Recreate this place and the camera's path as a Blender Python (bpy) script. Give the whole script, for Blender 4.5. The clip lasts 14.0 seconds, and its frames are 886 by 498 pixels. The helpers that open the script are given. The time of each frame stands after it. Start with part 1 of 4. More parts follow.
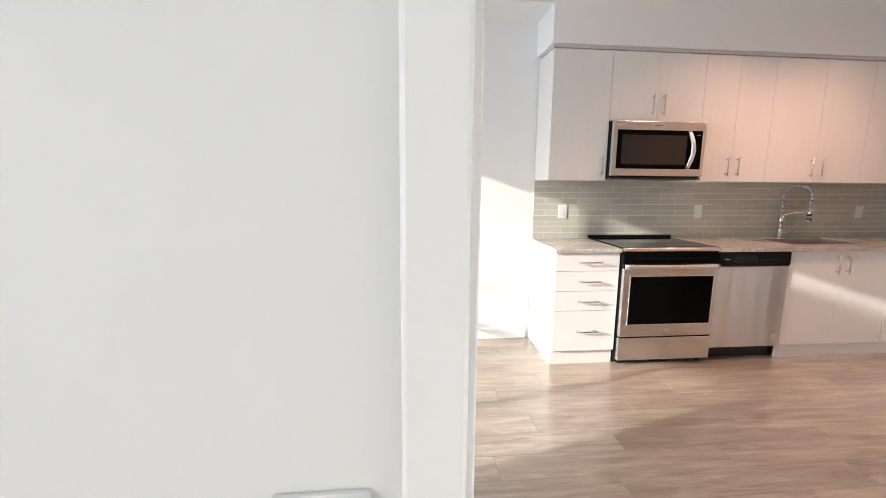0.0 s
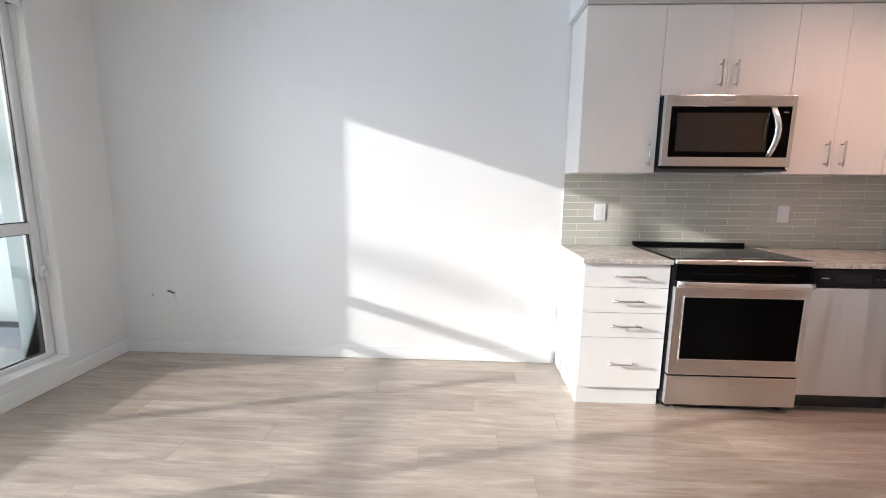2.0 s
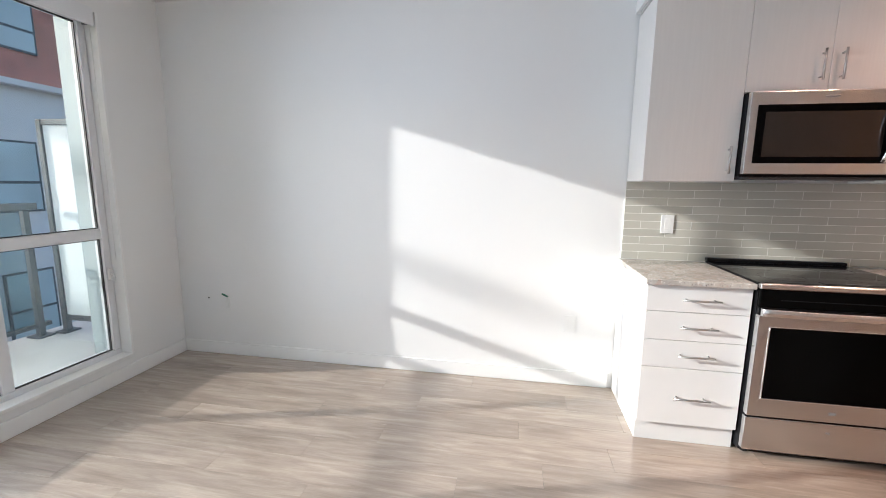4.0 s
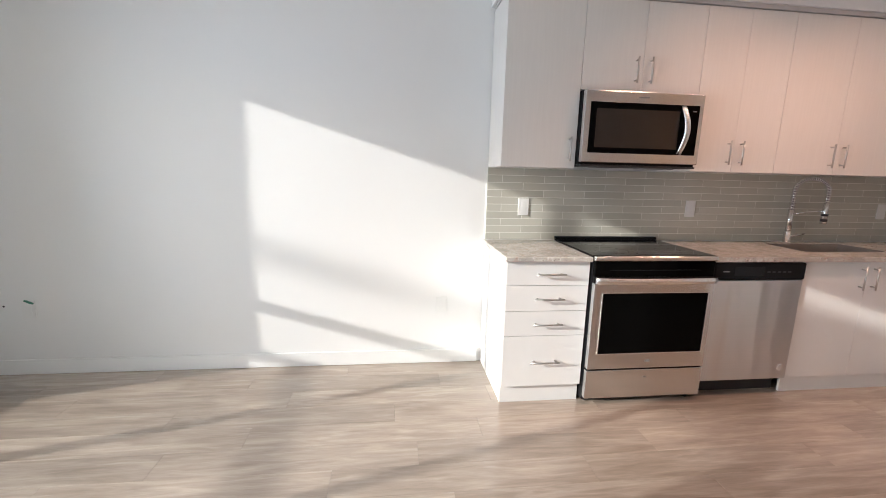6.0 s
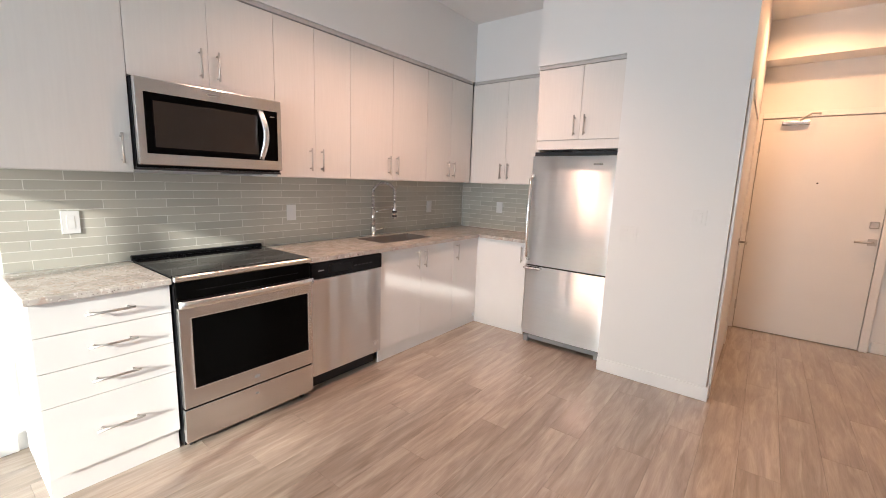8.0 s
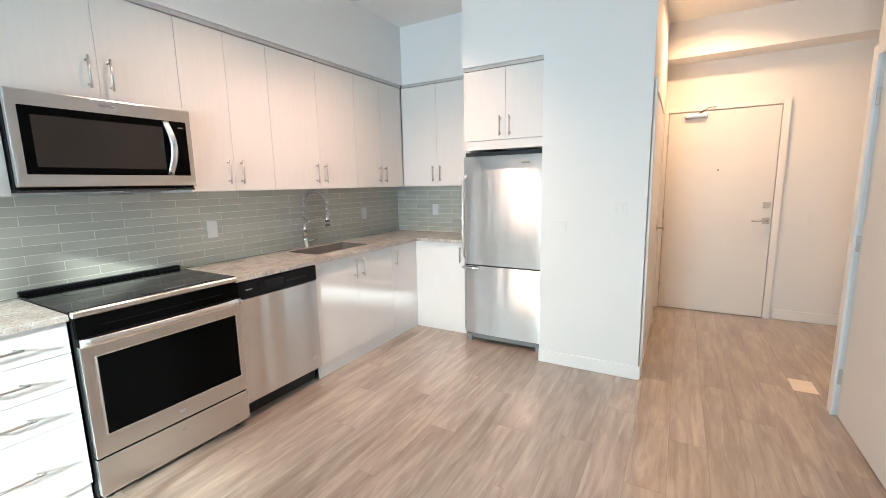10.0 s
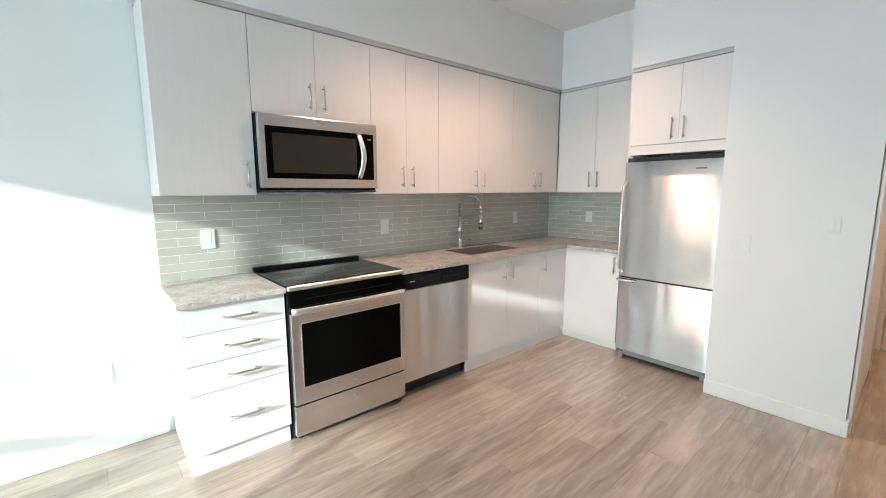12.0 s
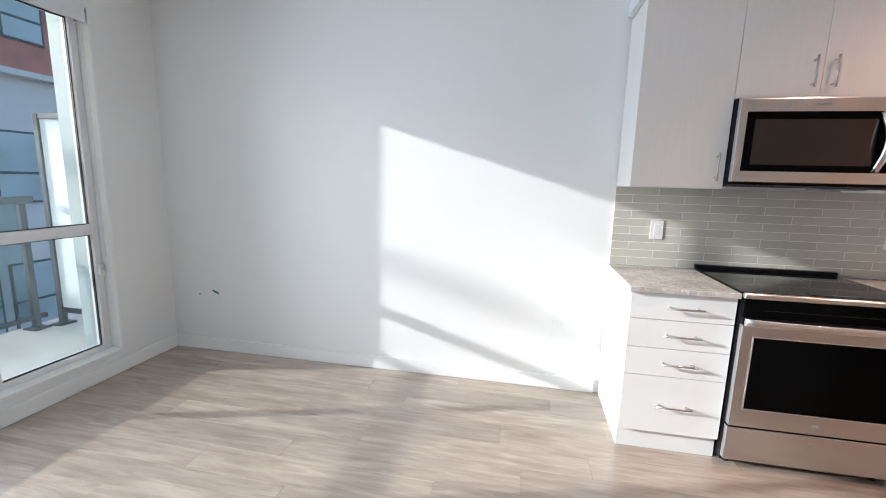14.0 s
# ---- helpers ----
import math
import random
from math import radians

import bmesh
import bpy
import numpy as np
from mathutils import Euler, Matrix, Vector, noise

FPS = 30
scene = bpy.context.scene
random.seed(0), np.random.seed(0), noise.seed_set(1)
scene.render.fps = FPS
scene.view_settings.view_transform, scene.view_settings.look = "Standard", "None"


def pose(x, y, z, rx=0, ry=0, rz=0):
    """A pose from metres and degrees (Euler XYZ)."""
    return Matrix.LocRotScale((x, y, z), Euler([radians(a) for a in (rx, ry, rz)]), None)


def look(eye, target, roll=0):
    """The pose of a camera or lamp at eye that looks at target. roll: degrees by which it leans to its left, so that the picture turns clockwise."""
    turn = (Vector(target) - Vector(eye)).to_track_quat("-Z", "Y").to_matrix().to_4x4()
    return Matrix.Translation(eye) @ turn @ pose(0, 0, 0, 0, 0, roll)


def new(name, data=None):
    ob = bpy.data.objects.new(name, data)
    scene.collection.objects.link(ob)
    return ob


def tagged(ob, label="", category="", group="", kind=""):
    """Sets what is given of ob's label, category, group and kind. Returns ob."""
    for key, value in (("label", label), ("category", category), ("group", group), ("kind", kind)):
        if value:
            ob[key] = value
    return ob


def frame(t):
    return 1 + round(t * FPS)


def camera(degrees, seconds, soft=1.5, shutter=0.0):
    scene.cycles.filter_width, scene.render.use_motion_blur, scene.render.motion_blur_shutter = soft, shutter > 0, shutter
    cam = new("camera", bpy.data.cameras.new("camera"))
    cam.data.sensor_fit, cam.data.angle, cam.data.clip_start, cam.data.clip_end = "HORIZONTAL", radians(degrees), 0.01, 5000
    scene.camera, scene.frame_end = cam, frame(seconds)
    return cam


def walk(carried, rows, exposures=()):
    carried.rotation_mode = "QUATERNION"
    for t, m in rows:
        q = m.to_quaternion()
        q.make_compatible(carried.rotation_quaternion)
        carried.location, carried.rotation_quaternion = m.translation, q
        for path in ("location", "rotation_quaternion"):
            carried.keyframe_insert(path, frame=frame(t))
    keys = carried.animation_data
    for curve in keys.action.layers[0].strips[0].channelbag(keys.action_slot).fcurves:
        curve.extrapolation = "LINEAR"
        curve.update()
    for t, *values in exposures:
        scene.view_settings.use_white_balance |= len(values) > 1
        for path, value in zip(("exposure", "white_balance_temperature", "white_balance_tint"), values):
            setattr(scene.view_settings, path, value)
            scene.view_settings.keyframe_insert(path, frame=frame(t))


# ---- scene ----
cam = camera(94.0, 14.0, soft=0.9)
PATH = [
    (0, (-1.126, -3.514, 1.383), (-0.934, -1.548, 1.069), 0.5),
    (0.5, (-0.976, -3.424, 1.369), (-0.715, -1.464, 1.07), 0.7),
    (1, (-0.887, -3.284, 1.324), (-0.712, -1.313, 1.033), 0.6),
    (1.5, (-0.81, -3.111, 1.348), (-0.768, -1.136, 1.035), 0.4),
    (2, (-0.726, -3.009, 1.325), (-0.81, -1.034, 1.02), 0.6),
    (2.5, (-0.656, -2.92, 1.331), (-0.855, -0.956, 1.01), 0.9),
    (2.7, (-0.67, -2.872, 1.348), (-0.897, -0.911, 1.024), 0.7),
    (4.8, (-0.69, -2.839, 1.404), (-0.934, -0.877, 1.103), 0.4),
    (5, (-0.663, -2.827, 1.403), (-0.862, -0.862, 1.088), 0.3),
    (5.5, (-0.651, -2.817, 1.398), (-0.67, -0.848, 1.048), 0.7),
    (6, (-0.635, -2.823, 1.371), (-0.399, -0.871, 1.006), 1.4),
    (6.5, (-0.541, -2.812, 1.361), (0.064, -0.939, 1.004), 2.1),
    (7, (-0.434, -2.781, 1.377), (0.561, -1.081, 1.026), 2.5),
    (7.5, (-0.32, -2.795, 1.425), (1.006, -1.336, 1.083), 2.8),
    (8, (-0.231, -2.836, 1.419), (1.329, -1.627, 1.096), 1.9),
    (8.2, (-0.204, -2.831, 1.429), (1.422, -1.712, 1.106), 1.8),
    (10.3, (-0.176, -2.858, 1.431), (1.492, -1.799, 1.125), -1.6),
    (10.5, (-0.194, -2.854, 1.43), (1.443, -1.745, 1.13), -1.6),
    (11, (-0.215, -2.851, 1.432), (1.329, -1.613, 1.141), -1.3),
    (11.5, (-0.245, -2.843, 1.437), (1.19, -1.48, 1.153), -0.8),
    (12, (-0.276, -2.844, 1.437), (1.011, -1.339, 1.156), -0.2),
    (12.5, (-0.317, -2.831, 1.439), (0.731, -1.152, 1.154), 0.5),
    (13, (-0.375, -2.818, 1.439), (0.302, -0.959, 1.145), 1.0),
    (13.5, (-0.456, -2.799, 1.439), (-0.28, -0.831, 1.128), 1.2),
    (14, (-0.578, -2.816, 1.422), (-0.943, -0.877, 1.093), 1.5),
]
# rows between the stretches that hold the pan
BETWEEN = [
    (3.75, (-0.685, -2.85, 1.378), (-1.035, -0.907, 1.065), 0.6),
    (9.25, (-0.18, -2.85, 1.431), (1.591, -1.976, 1.125), 0.1),
]
EXPOSURE = [(0.0, 0.46, 6350, 11), (1.0, 0.39, 5950, 10), (2.5, 0.27, 5900, 10), (5.0, 0.22, 5950, 10), (6.0, 0.20, 6100, 10), (7.0, 0.34, 6250, 11), (8.0, 0.54, 6150, 8),
            (10.3, 0.90, 5400, -5), (11.5, 0.78, 5450, -5), (12.5, 0.48, 5750, 0), (13.0, 0.34, 6000, 5), (13.5, 0.31, 5850, 6), (14.0, 0.27, 5700, 8)]
walk(cam, [(t, look(eye, target, roll)) for t, eye, target, roll in sorted(PATH + BETWEEN)], EXPOSURE)
SUN, SKY, WIN, WIN2, POT, HALL = 4.8, 0.25, 40.0, 26.0, 66.0, 80.0


# ---- light ----
world = bpy.data.worlds.new("world")
scene.world = world
world.use_nodes = True
sky = world.node_tree.nodes.new("ShaderNodeTexSky")
sky.sky_type, sky.sun_disc, sky.dust_density = "NISHITA", False, 3.0
SUN_DIR = Vector((0.963, 0.272, -0.294)).normalized()
sky.sun_elevation = math.asin(-SUN_DIR.z)
sky.sun_rotation = math.atan2(-SUN_DIR.x, -SUN_DIR.y)
world.node_tree.links.new(sky.outputs[0], world.node_tree.nodes["Background"].inputs[0])
world.node_tree.nodes["Background"].inputs[1].default_value = SKY


def lamp(name, kind, m, energy, colour, **more):
    data = bpy.data.lights.new(name, kind)
    data.energy, data.color = energy, colour
    ob = new(name, data)
    ob.matrix_world = m
    return data, ob


sun, _ = lamp("sun", "SUN", look((0, 0, 0), SUN_DIR), SUN, (1.0, 0.93, 0.82))
sun.angle = radians(0.7)


def window_light(name, x, y0, y1, z0, z1, energy):
    data, ob = lamp(name, "AREA", look((x, (y0 + y1) / 2, (z0 + z1) / 2), (x + 1, (y0 + y1) / 2, (z0 + z1) / 2 + 0.04)), energy, (0.86, 0.93, 1.0))
    data.shape, data.size, data.size_y, data.spread = "RECTANGLE", abs(y1 - y0), z1 - z0, radians(122)


window_light("sky_light", -3.56, -2.48, -1.3, 0.2, 2.36, WIN)
window_light("sky_light", -3.56, -5.6, -4.0, 0.5, 2.3, WIN2)


def downlight(x, y, z, energy, colour, cone=100):
    data, ob = lamp("downlight_lamp", "SPOT", look((x, y, z), (x, y, 0)), energy, colour)
    data.spot_size, data.spot_blend, data.shadow_soft_size = radians(cone), 0.8, 0.06


POTS = [(1.4, -1.15), (2.25, -1.15)]
for px, py in POTS:
    downlight(px, py, 2.93, POT, (1.0, 0.54, 0.36), 122)
HALL_LIGHT = (4.2, -3.05)
downlight(*HALL_LIGHT, 2.93, HALL, (1.0, 0.50, 0.24), 165)


# ---- materials ----
def material(name, colour, rough=0.5, metal=0.0, vary=0.04, scale=3.0, stretch=(1, 1, 1), bump=0.0, bump_scale=60.0, per_object=0.0, **more):
    m = bpy.data.materials.new(name)
    m.use_nodes = True
    n, l = m.node_tree.nodes, m.node_tree.links
    b = n["Principled BSDF"]
    b.inputs["Roughness"].default_value, b.inputs["Metallic"].default_value = rough, metal
    for key, value in more.items():
        b.inputs[key.replace("_", " ")].default_value = value
    co = n.new("ShaderNodeTexCoord")
    mp = n.new("ShaderNodeMapping")
    mp.inputs["Scale"].default_value = stretch
    l.new(co.outputs["Object"], mp.inputs[0])
    no = n.new("ShaderNodeTexNoise")
    no.inputs["Scale"].default_value, no.inputs["Detail"].default_value = scale, 6
    l.new(mp.outputs[0], no.inputs[0])
    ramp = n.new("ShaderNodeMapRange")
    ramp.inputs[1].default_value, ramp.inputs[2].default_value = 0.3, 0.7
    ramp.inputs[3].default_value, ramp.inputs[4].default_value = 1 - vary, 1 + vary
    l.new(no.outputs[0], ramp.inputs[0])
    value = ramp.outputs[0]
    if per_object:
        oi = n.new("ShaderNodeObjectInfo")
        mr = n.new("ShaderNodeMapRange")
        mr.inputs[3].default_value, mr.inputs[4].default_value = 1 - per_object, 1 + per_object
        l.new(oi.outputs["Random"], mr.inputs[0])
        mu = n.new("ShaderNodeMath")
        mu.operation = "MULTIPLY"
        l.new(value, mu.inputs[0]), l.new(mr.outputs[0], mu.inputs[1])
        value = mu.outputs[0]
    mix = n.new("ShaderNodeVectorMath")
    mix.operation = "SCALE"
    mix.inputs[0].default_value = colour
    l.new(value, mix.inputs["Scale"])
    l.new(mix.outputs[0], b.inputs["Base Color"])
    if bump:
        nb = n.new("ShaderNodeTexNoise")
        nb.inputs["Scale"].default_value, nb.inputs["Detail"].default_value = bump_scale, 3
        l.new(mp.outputs[0], nb.inputs[0])
        bp = n.new("ShaderNodeBump")
        bp.inputs["Strength"].default_value, bp.inputs["Distance"].default_value = bump, 0.002
        l.new(nb.outputs[0], bp.inputs["Height"])
        l.new(bp.outputs[0], b.inputs["Normal"])
    return m


def wood_floor():
    m = bpy.data.materials.new("wood_floor")
    m.use_nodes = True
    n, l = m.node_tree.nodes, m.node_tree.links
    b = n["Principled BSDF"]
    co, oi = n.new("ShaderNodeTexCoord"), n.new("ShaderNodeObjectInfo")
    off = n.new("ShaderNodeVectorMath")
    off.operation = "MULTIPLY_ADD"
    sh = n.new("ShaderNodeCombineXYZ")
    for s in range(3):
        l.new(oi.outputs["Random"], sh.inputs[s])
    off.inputs[1].default_value = (37.0, 91.0, 13.0)
    l.new(sh.outputs[0], off.inputs[0]), l.new(co.outputs["Object"], off.inputs[2])

    def grain(scale, stretch, detail, distortion=0.0):
        mp = n.new("ShaderNodeMapping")
        mp.inputs["Scale"].default_value = stretch
        l.new(off.outputs[0], mp.inputs[0])
        t = n.new("ShaderNodeTexNoise")
        t.inputs["Scale"].default_value, t.inputs["Detail"].default_value = scale, detail
        t.inputs["Distortion"].default_value = distortion
        l.new(mp.outputs[0], t.inputs[0])
        return t.outputs[0]

    fine, broad, streak = grain(2.6, (1, 9, 1), 6, 1.0), grain(1.1, (1, 5, 1), 3, 1.3), grain(1.9, (1, 8, 1), 4, 1.2)
    ramp = n.new("ShaderNodeValToRGB")
    e = ramp.color_ramp.elements
    e[0].position, e[0].color = 0.31, (0.250, 0.197, 0.156, 1)
    e[1].position, e[1].color = 0.70, (0.50, 0.422, 0.350, 1)
    mid = ramp.color_ramp.elements.new(0.5)
    mid.color = (0.362, 0.296, 0.241, 1)
    add = n.new("ShaderNodeMath")
    add.operation = "MULTIPLY_ADD"
    add.inputs[1].default_value = 0.55
    l.new(fine, add.inputs[0])
    half = n.new("ShaderNodeMath")
    half.operation = "MULTIPLY"
    half.inputs[1].default_value = 0.45
    l.new(broad, half.inputs[0]), l.new(half.outputs[0], add.inputs[2])
    l.new(add.outputs[0], ramp.inputs[0])
    pale = n.new("ShaderNodeMapRange")
    pale.inputs[1].default_value, pale.inputs[2].default_value, pale.inputs[4].default_value = 0.56, 0.74, 0.42
    l.new(streak, pale.inputs[0])
    mx = n.new("ShaderNodeMix")
    mx.data_type = "RGBA"
    mx.inputs[7].default_value = (0.62, 0.54, 0.46, 1)
    l.new(pale.outputs[0], mx.inputs[0]), l.new(ramp.outputs[0], mx.inputs[6])
    tone = n.new("ShaderNodeMapRange")
    tone.inputs[3].default_value, tone.inputs[4].default_value = 0.91, 1.09
    l.new(oi.outputs["Random"], tone.inputs[0])
    sc = n.new("ShaderNodeVectorMath")
    sc.operation = "SCALE"
    hair = n.new("ShaderNodeMapRange")
    hair.inputs[1].default_value, hair.inputs[2].default_value, hair.inputs[3].default_value, hair.inputs[4].default_value = 0.35, 0.65, 0.94, 1.05
    l.new(grain(16, (1, 16, 1), 4, 0.3), hair.inputs[0])
    both = n.new("ShaderNodeMath")
    both.operation = "MULTIPLY"
    l.new(hair.outputs[0], both.inputs[0]), l.new(tone.outputs[0], both.inputs[1])
    l.new(mx.outputs[2], sc.inputs[0]), l.new(both.outputs[0], sc.inputs["Scale"])
    l.new(sc.outputs[0], b.inputs["Base Color"])
    ro = n.new("ShaderNodeMapRange")
    ro.inputs[3].default_value, ro.inputs[4].default_value = 0.24, 0.40
    l.new(fine, ro.inputs[0]), l.new(ro.outputs[0], b.inputs["Roughness"])
    b.inputs["Coat Weight"].default_value, b.inputs["Coat Roughness"].default_value = 1.0, 0.17
    bp = n.new("ShaderNodeBump")
    bp.inputs["Strength"].default_value, bp.inputs["Distance"].default_value = 0.2, 0.0008
    l.new(fine, bp.inputs["Height"]), l.new(bp.outputs[0], b.inputs["Normal"])
    return m


def granite():
    m = bpy.data.materials.new("granite")
    m.use_nodes = True
    n, l = m.node_tree.nodes, m.node_tree.links
    b = n["Principled BSDF"]
    b.inputs["Roughness"].default_value = 0.12
    co = n.new("ShaderNodeTexCoord")

    def spots(kind, scale, lo, hi, colour, under, detail=6):
        t = n.new(kind)
        t.inputs["Scale"].default_value = scale
        if kind == "ShaderNodeTexNoise":
            t.inputs["Detail"].default_value, t.inputs["Distortion"].default_value = detail, 0.8
        l.new(co.outputs["Object"], t.inputs[0])
        mr = n.new("ShaderNodeMapRange")
        mr.inputs[1].default_value, mr.inputs[2].default_value = lo, hi
        l.new(t.outputs[0], mr.inputs[0])
        mx = n.new("ShaderNodeMix")
        mx.data_type = "RGBA"
        mx.inputs[7].default_value = (*colour, 1)
        l.new(mr.outputs[0], mx.inputs[0])
        if under is None:
            mx.inputs[6].default_value = (0.54, 0.515, 0.475, 1)
        else:
            l.new(under, mx.inputs[6])
        return mx.outputs[2]

    c = spots("ShaderNodeTexNoise", 9, 0.44, 0.64, (0.40, 0.375, 0.345), None)
    c = spots("ShaderNodeTexNoise", 34, 0.54, 0.68, (0.46, 0.37, 0.315), c)
    c = spots("ShaderNodeTexNoise", 80, 0.59, 0.68, (0.20, 0.17, 0.155), c)
    c = spots("ShaderNodeTexNoise", 60, 0.58, 0.68, (0.70, 0.68, 0.65), c)
    l.new(c, b.inputs["Base Color"])
    return m


WALL = material("wall_paint", (0.80, 0.80, 0.79), 0.62, vary=0.012, scale=1.3, bump=0.06, bump_scale=260)
CEIL = material("ceiling_paint", (0.82, 0.82, 0.81), 0.8, vary=0.015, scale=1.0, bump=0.12, bump_scale=180)
TRIM = material("trim_paint", (0.84, 0.84, 0.83), 0.32, vary=0.015, scale=4)
DOORPAINT = material("door_paint", (0.80, 0.79, 0.77), 0.4, vary=0.015, scale=3, bump=0.05, bump_scale=120)
CAB = material("cabinet_laminate", (0.76, 0.735, 0.70), 0.42, vary=0.016, scale=14, stretch=(6, 6, 0.35), bump=0.08, bump_scale=90)
CABBASE = material("white_lacquer", (0.80, 0.795, 0.785), 0.32, vary=0.015, scale=5)
CARCASS = material("cabinet_carcass", (0.60, 0.58, 0.55), 0.5, vary=0.02)
# grey with the shade of narrow gaps put in; also colours the dishwasher badge
SHADOWGAP = material("shade_and_badge_grey", (0.52, 0.50, 0.485), 0.6, vary=0.03)


def brushed(name, colour, rough, aniso, axis="Z", turn=0.25, wave=0.003):
    m = material(name, colour, rough, 1.0, vary=0.012, scale=3, stretch=(0.5, 0.5, 60))
    n, l = m.node_tree.nodes, m.node_tree.links
    tg = n.new("ShaderNodeTangent")
    tg.direction_type, tg.axis = "RADIAL", axis
    l.new(tg.outputs[0], n["Principled BSDF"].inputs["Tangent"])
    n["Principled BSDF"].inputs["Anisotropic"].default_value = aniso
    n["Principled BSDF"].inputs["Anisotropic Rotation"].default_value = turn
    # faint vertical waves of rolled sheet
    co, mp, no, bp = n.new("ShaderNodeTexCoord"), n.new("ShaderNodeMapping"), n.new("ShaderNodeTexNoise"), n.new("ShaderNodeBump")
    mp.inputs["Scale"].default_value = (1, 1, 0.06)
    no.inputs["Scale"].default_value, no.inputs["Detail"].default_value = 7.0, 1.5
    bp.inputs["Strength"].default_value, bp.inputs["Distance"].default_value = 1.0, wave
    l.new(co.outputs["Object"], mp.inputs[0]), l.new(mp.outputs[0], no.inputs[0])
    l.new(no.outputs[0], bp.inputs["Height"]), l.new(bp.outputs[0], n["Principled BSDF"].inputs["Normal"])
    return m


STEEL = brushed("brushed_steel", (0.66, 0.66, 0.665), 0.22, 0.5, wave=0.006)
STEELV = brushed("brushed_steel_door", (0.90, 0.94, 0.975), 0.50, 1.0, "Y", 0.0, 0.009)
STEELD = brushed("dishwasher_steel", (0.66, 0.66, 0.665), 0.28, 0.8, "X", 0.0, 0.012)
SATIN = material("satin_steel", (0.82, 0.82, 0.825), 0.24, 1.0, vary=0.01)
CHROME = material("polished_chrome", (0.78, 0.78, 0.79), 0.09, 1.0, vary=0.01)
NICKEL = material("satin_nickel", (0.58, 0.565, 0.55), 0.28, 1.0, vary=0.02)
BLACK = material("black_enamel", (0.008, 0.008, 0.009), 0.28, vary=0.05, Specular_IOR_Level=0.1)
GLASSBLK = material("black_glass", (0.006, 0.006, 0.007), 0.06, vary=0.03, Specular_IOR_Level=0.2)
OVENGLASS = material("oven_glass", (0.003, 0.003, 0.003), 0.05, vary=0.03, Specular_IOR_Level=0.03)
MWGLASS = material("smoked_window", (0.024, 0.018, 0.015), 0.09, vary=0.05)
RUBBER = material("dark_plastic", (0.025, 0.025, 0.027), 0.55, vary=0.05)
GREYPL = material("grey_plastic", (0.25, 0.25, 0.26), 0.5, vary=0.04)
WHITEPL = material("white_plastic", (0.79, 0.79, 0.775), 0.5, vary=0.01)
PRINT = material("pale_print", (0.24, 0.235, 0.23), 0.4, vary=0.02)
TILE = material("glass_tile", (0.52, 0.51, 0.445), 0.14, vary=0.05, scale=2.5, per_object=0.07)
GROUT = material("grout", (0.74, 0.735, 0.68), 0.8, vary=0.05, scale=30)
COUNTER = granite()
FLOOR = wood_floor()
SUBFLOOR = material("joint_shadow", (0.10, 0.08, 0.065), 0.8, vary=0.1)
SINK = material("sink_steel", (0.36, 0.34, 0.32), 0.38, 0.7, vary=0.04)
VINYL = material("white_vinyl", (0.78, 0.79, 0.80), 0.35, vary=0.015)
ALU = material("charcoal_aluminium", (0.085, 0.105, 0.118), 0.45, 0.3, vary=0.06)
CONCRETE = material("balcony_concrete", (0.62, 0.61, 0.60), 0.85, vary=0.10, scale=2.0, bump=0.3, bump_scale=40)
FROST = material("frosted_glass", (0.84, 0.90, 0.90), 0.6, vary=0.03, Transmission_Weight=0.12)
FIN = material("outer_cladding", (0.34, 0.40, 0.41), 0.6, vary=0.08, scale=2)
BRICK = material("red_brick", (0.60, 0.24, 0.19), 0.85, vary=0.18, scale=2.0, bump=0.3, bump_scale=12)
FACADE = material("pale_panel", (0.90, 0.84, 0.83), 0.7, vary=0.06, scale=0.8)
DARKPANE = material("building_glass", (0.55, 0.66, 0.70), 0.08, vary=0.2, scale=0.7)
ASPHALT = material("street_ground", (0.09, 0.09, 0.09), 0.9, vary=0.15, scale=0.6)
PATCH = material("green_sticker", (0.05, 0.18, 0.12), 0.6, vary=0.1)
BEIGE = material("pale_card", (0.78, 0.70, 0.62), 0.7, vary=0.05, scale=8)


def clear_glass(name, tint):
    m = bpy.data.materials.new(name)
    m.use_nodes = True
    n, l = m.node_tree.nodes, m.node_tree.links
    n.remove(n["Principled BSDF"])
    tr, gl, mx, fr = n.new("ShaderNodeBsdfTransparent"), n.new("ShaderNodeBsdfGlossy"), n.new("ShaderNodeMixShader"), n.new("ShaderNodeFresnel")
    tr.inputs[0].default_value = (*tint, 1)
    gl.inputs["Roughness"].default_value = 0.02
    fr.inputs[0].default_value = 1.45
    l.new(fr.outputs[0], mx.inputs[0]), l.new(tr.outputs[0], mx.inputs[1]), l.new(gl.outputs[0], mx.inputs[2])
    l.new(mx.outputs[0], n["Material Output"].inputs[0])
    return m


PANE = clear_glass("window_glass", (0.95, 0.97, 0.97))
RAILPANE = clear_glass("railing_glass", (0.70, 0.80, 0.80))


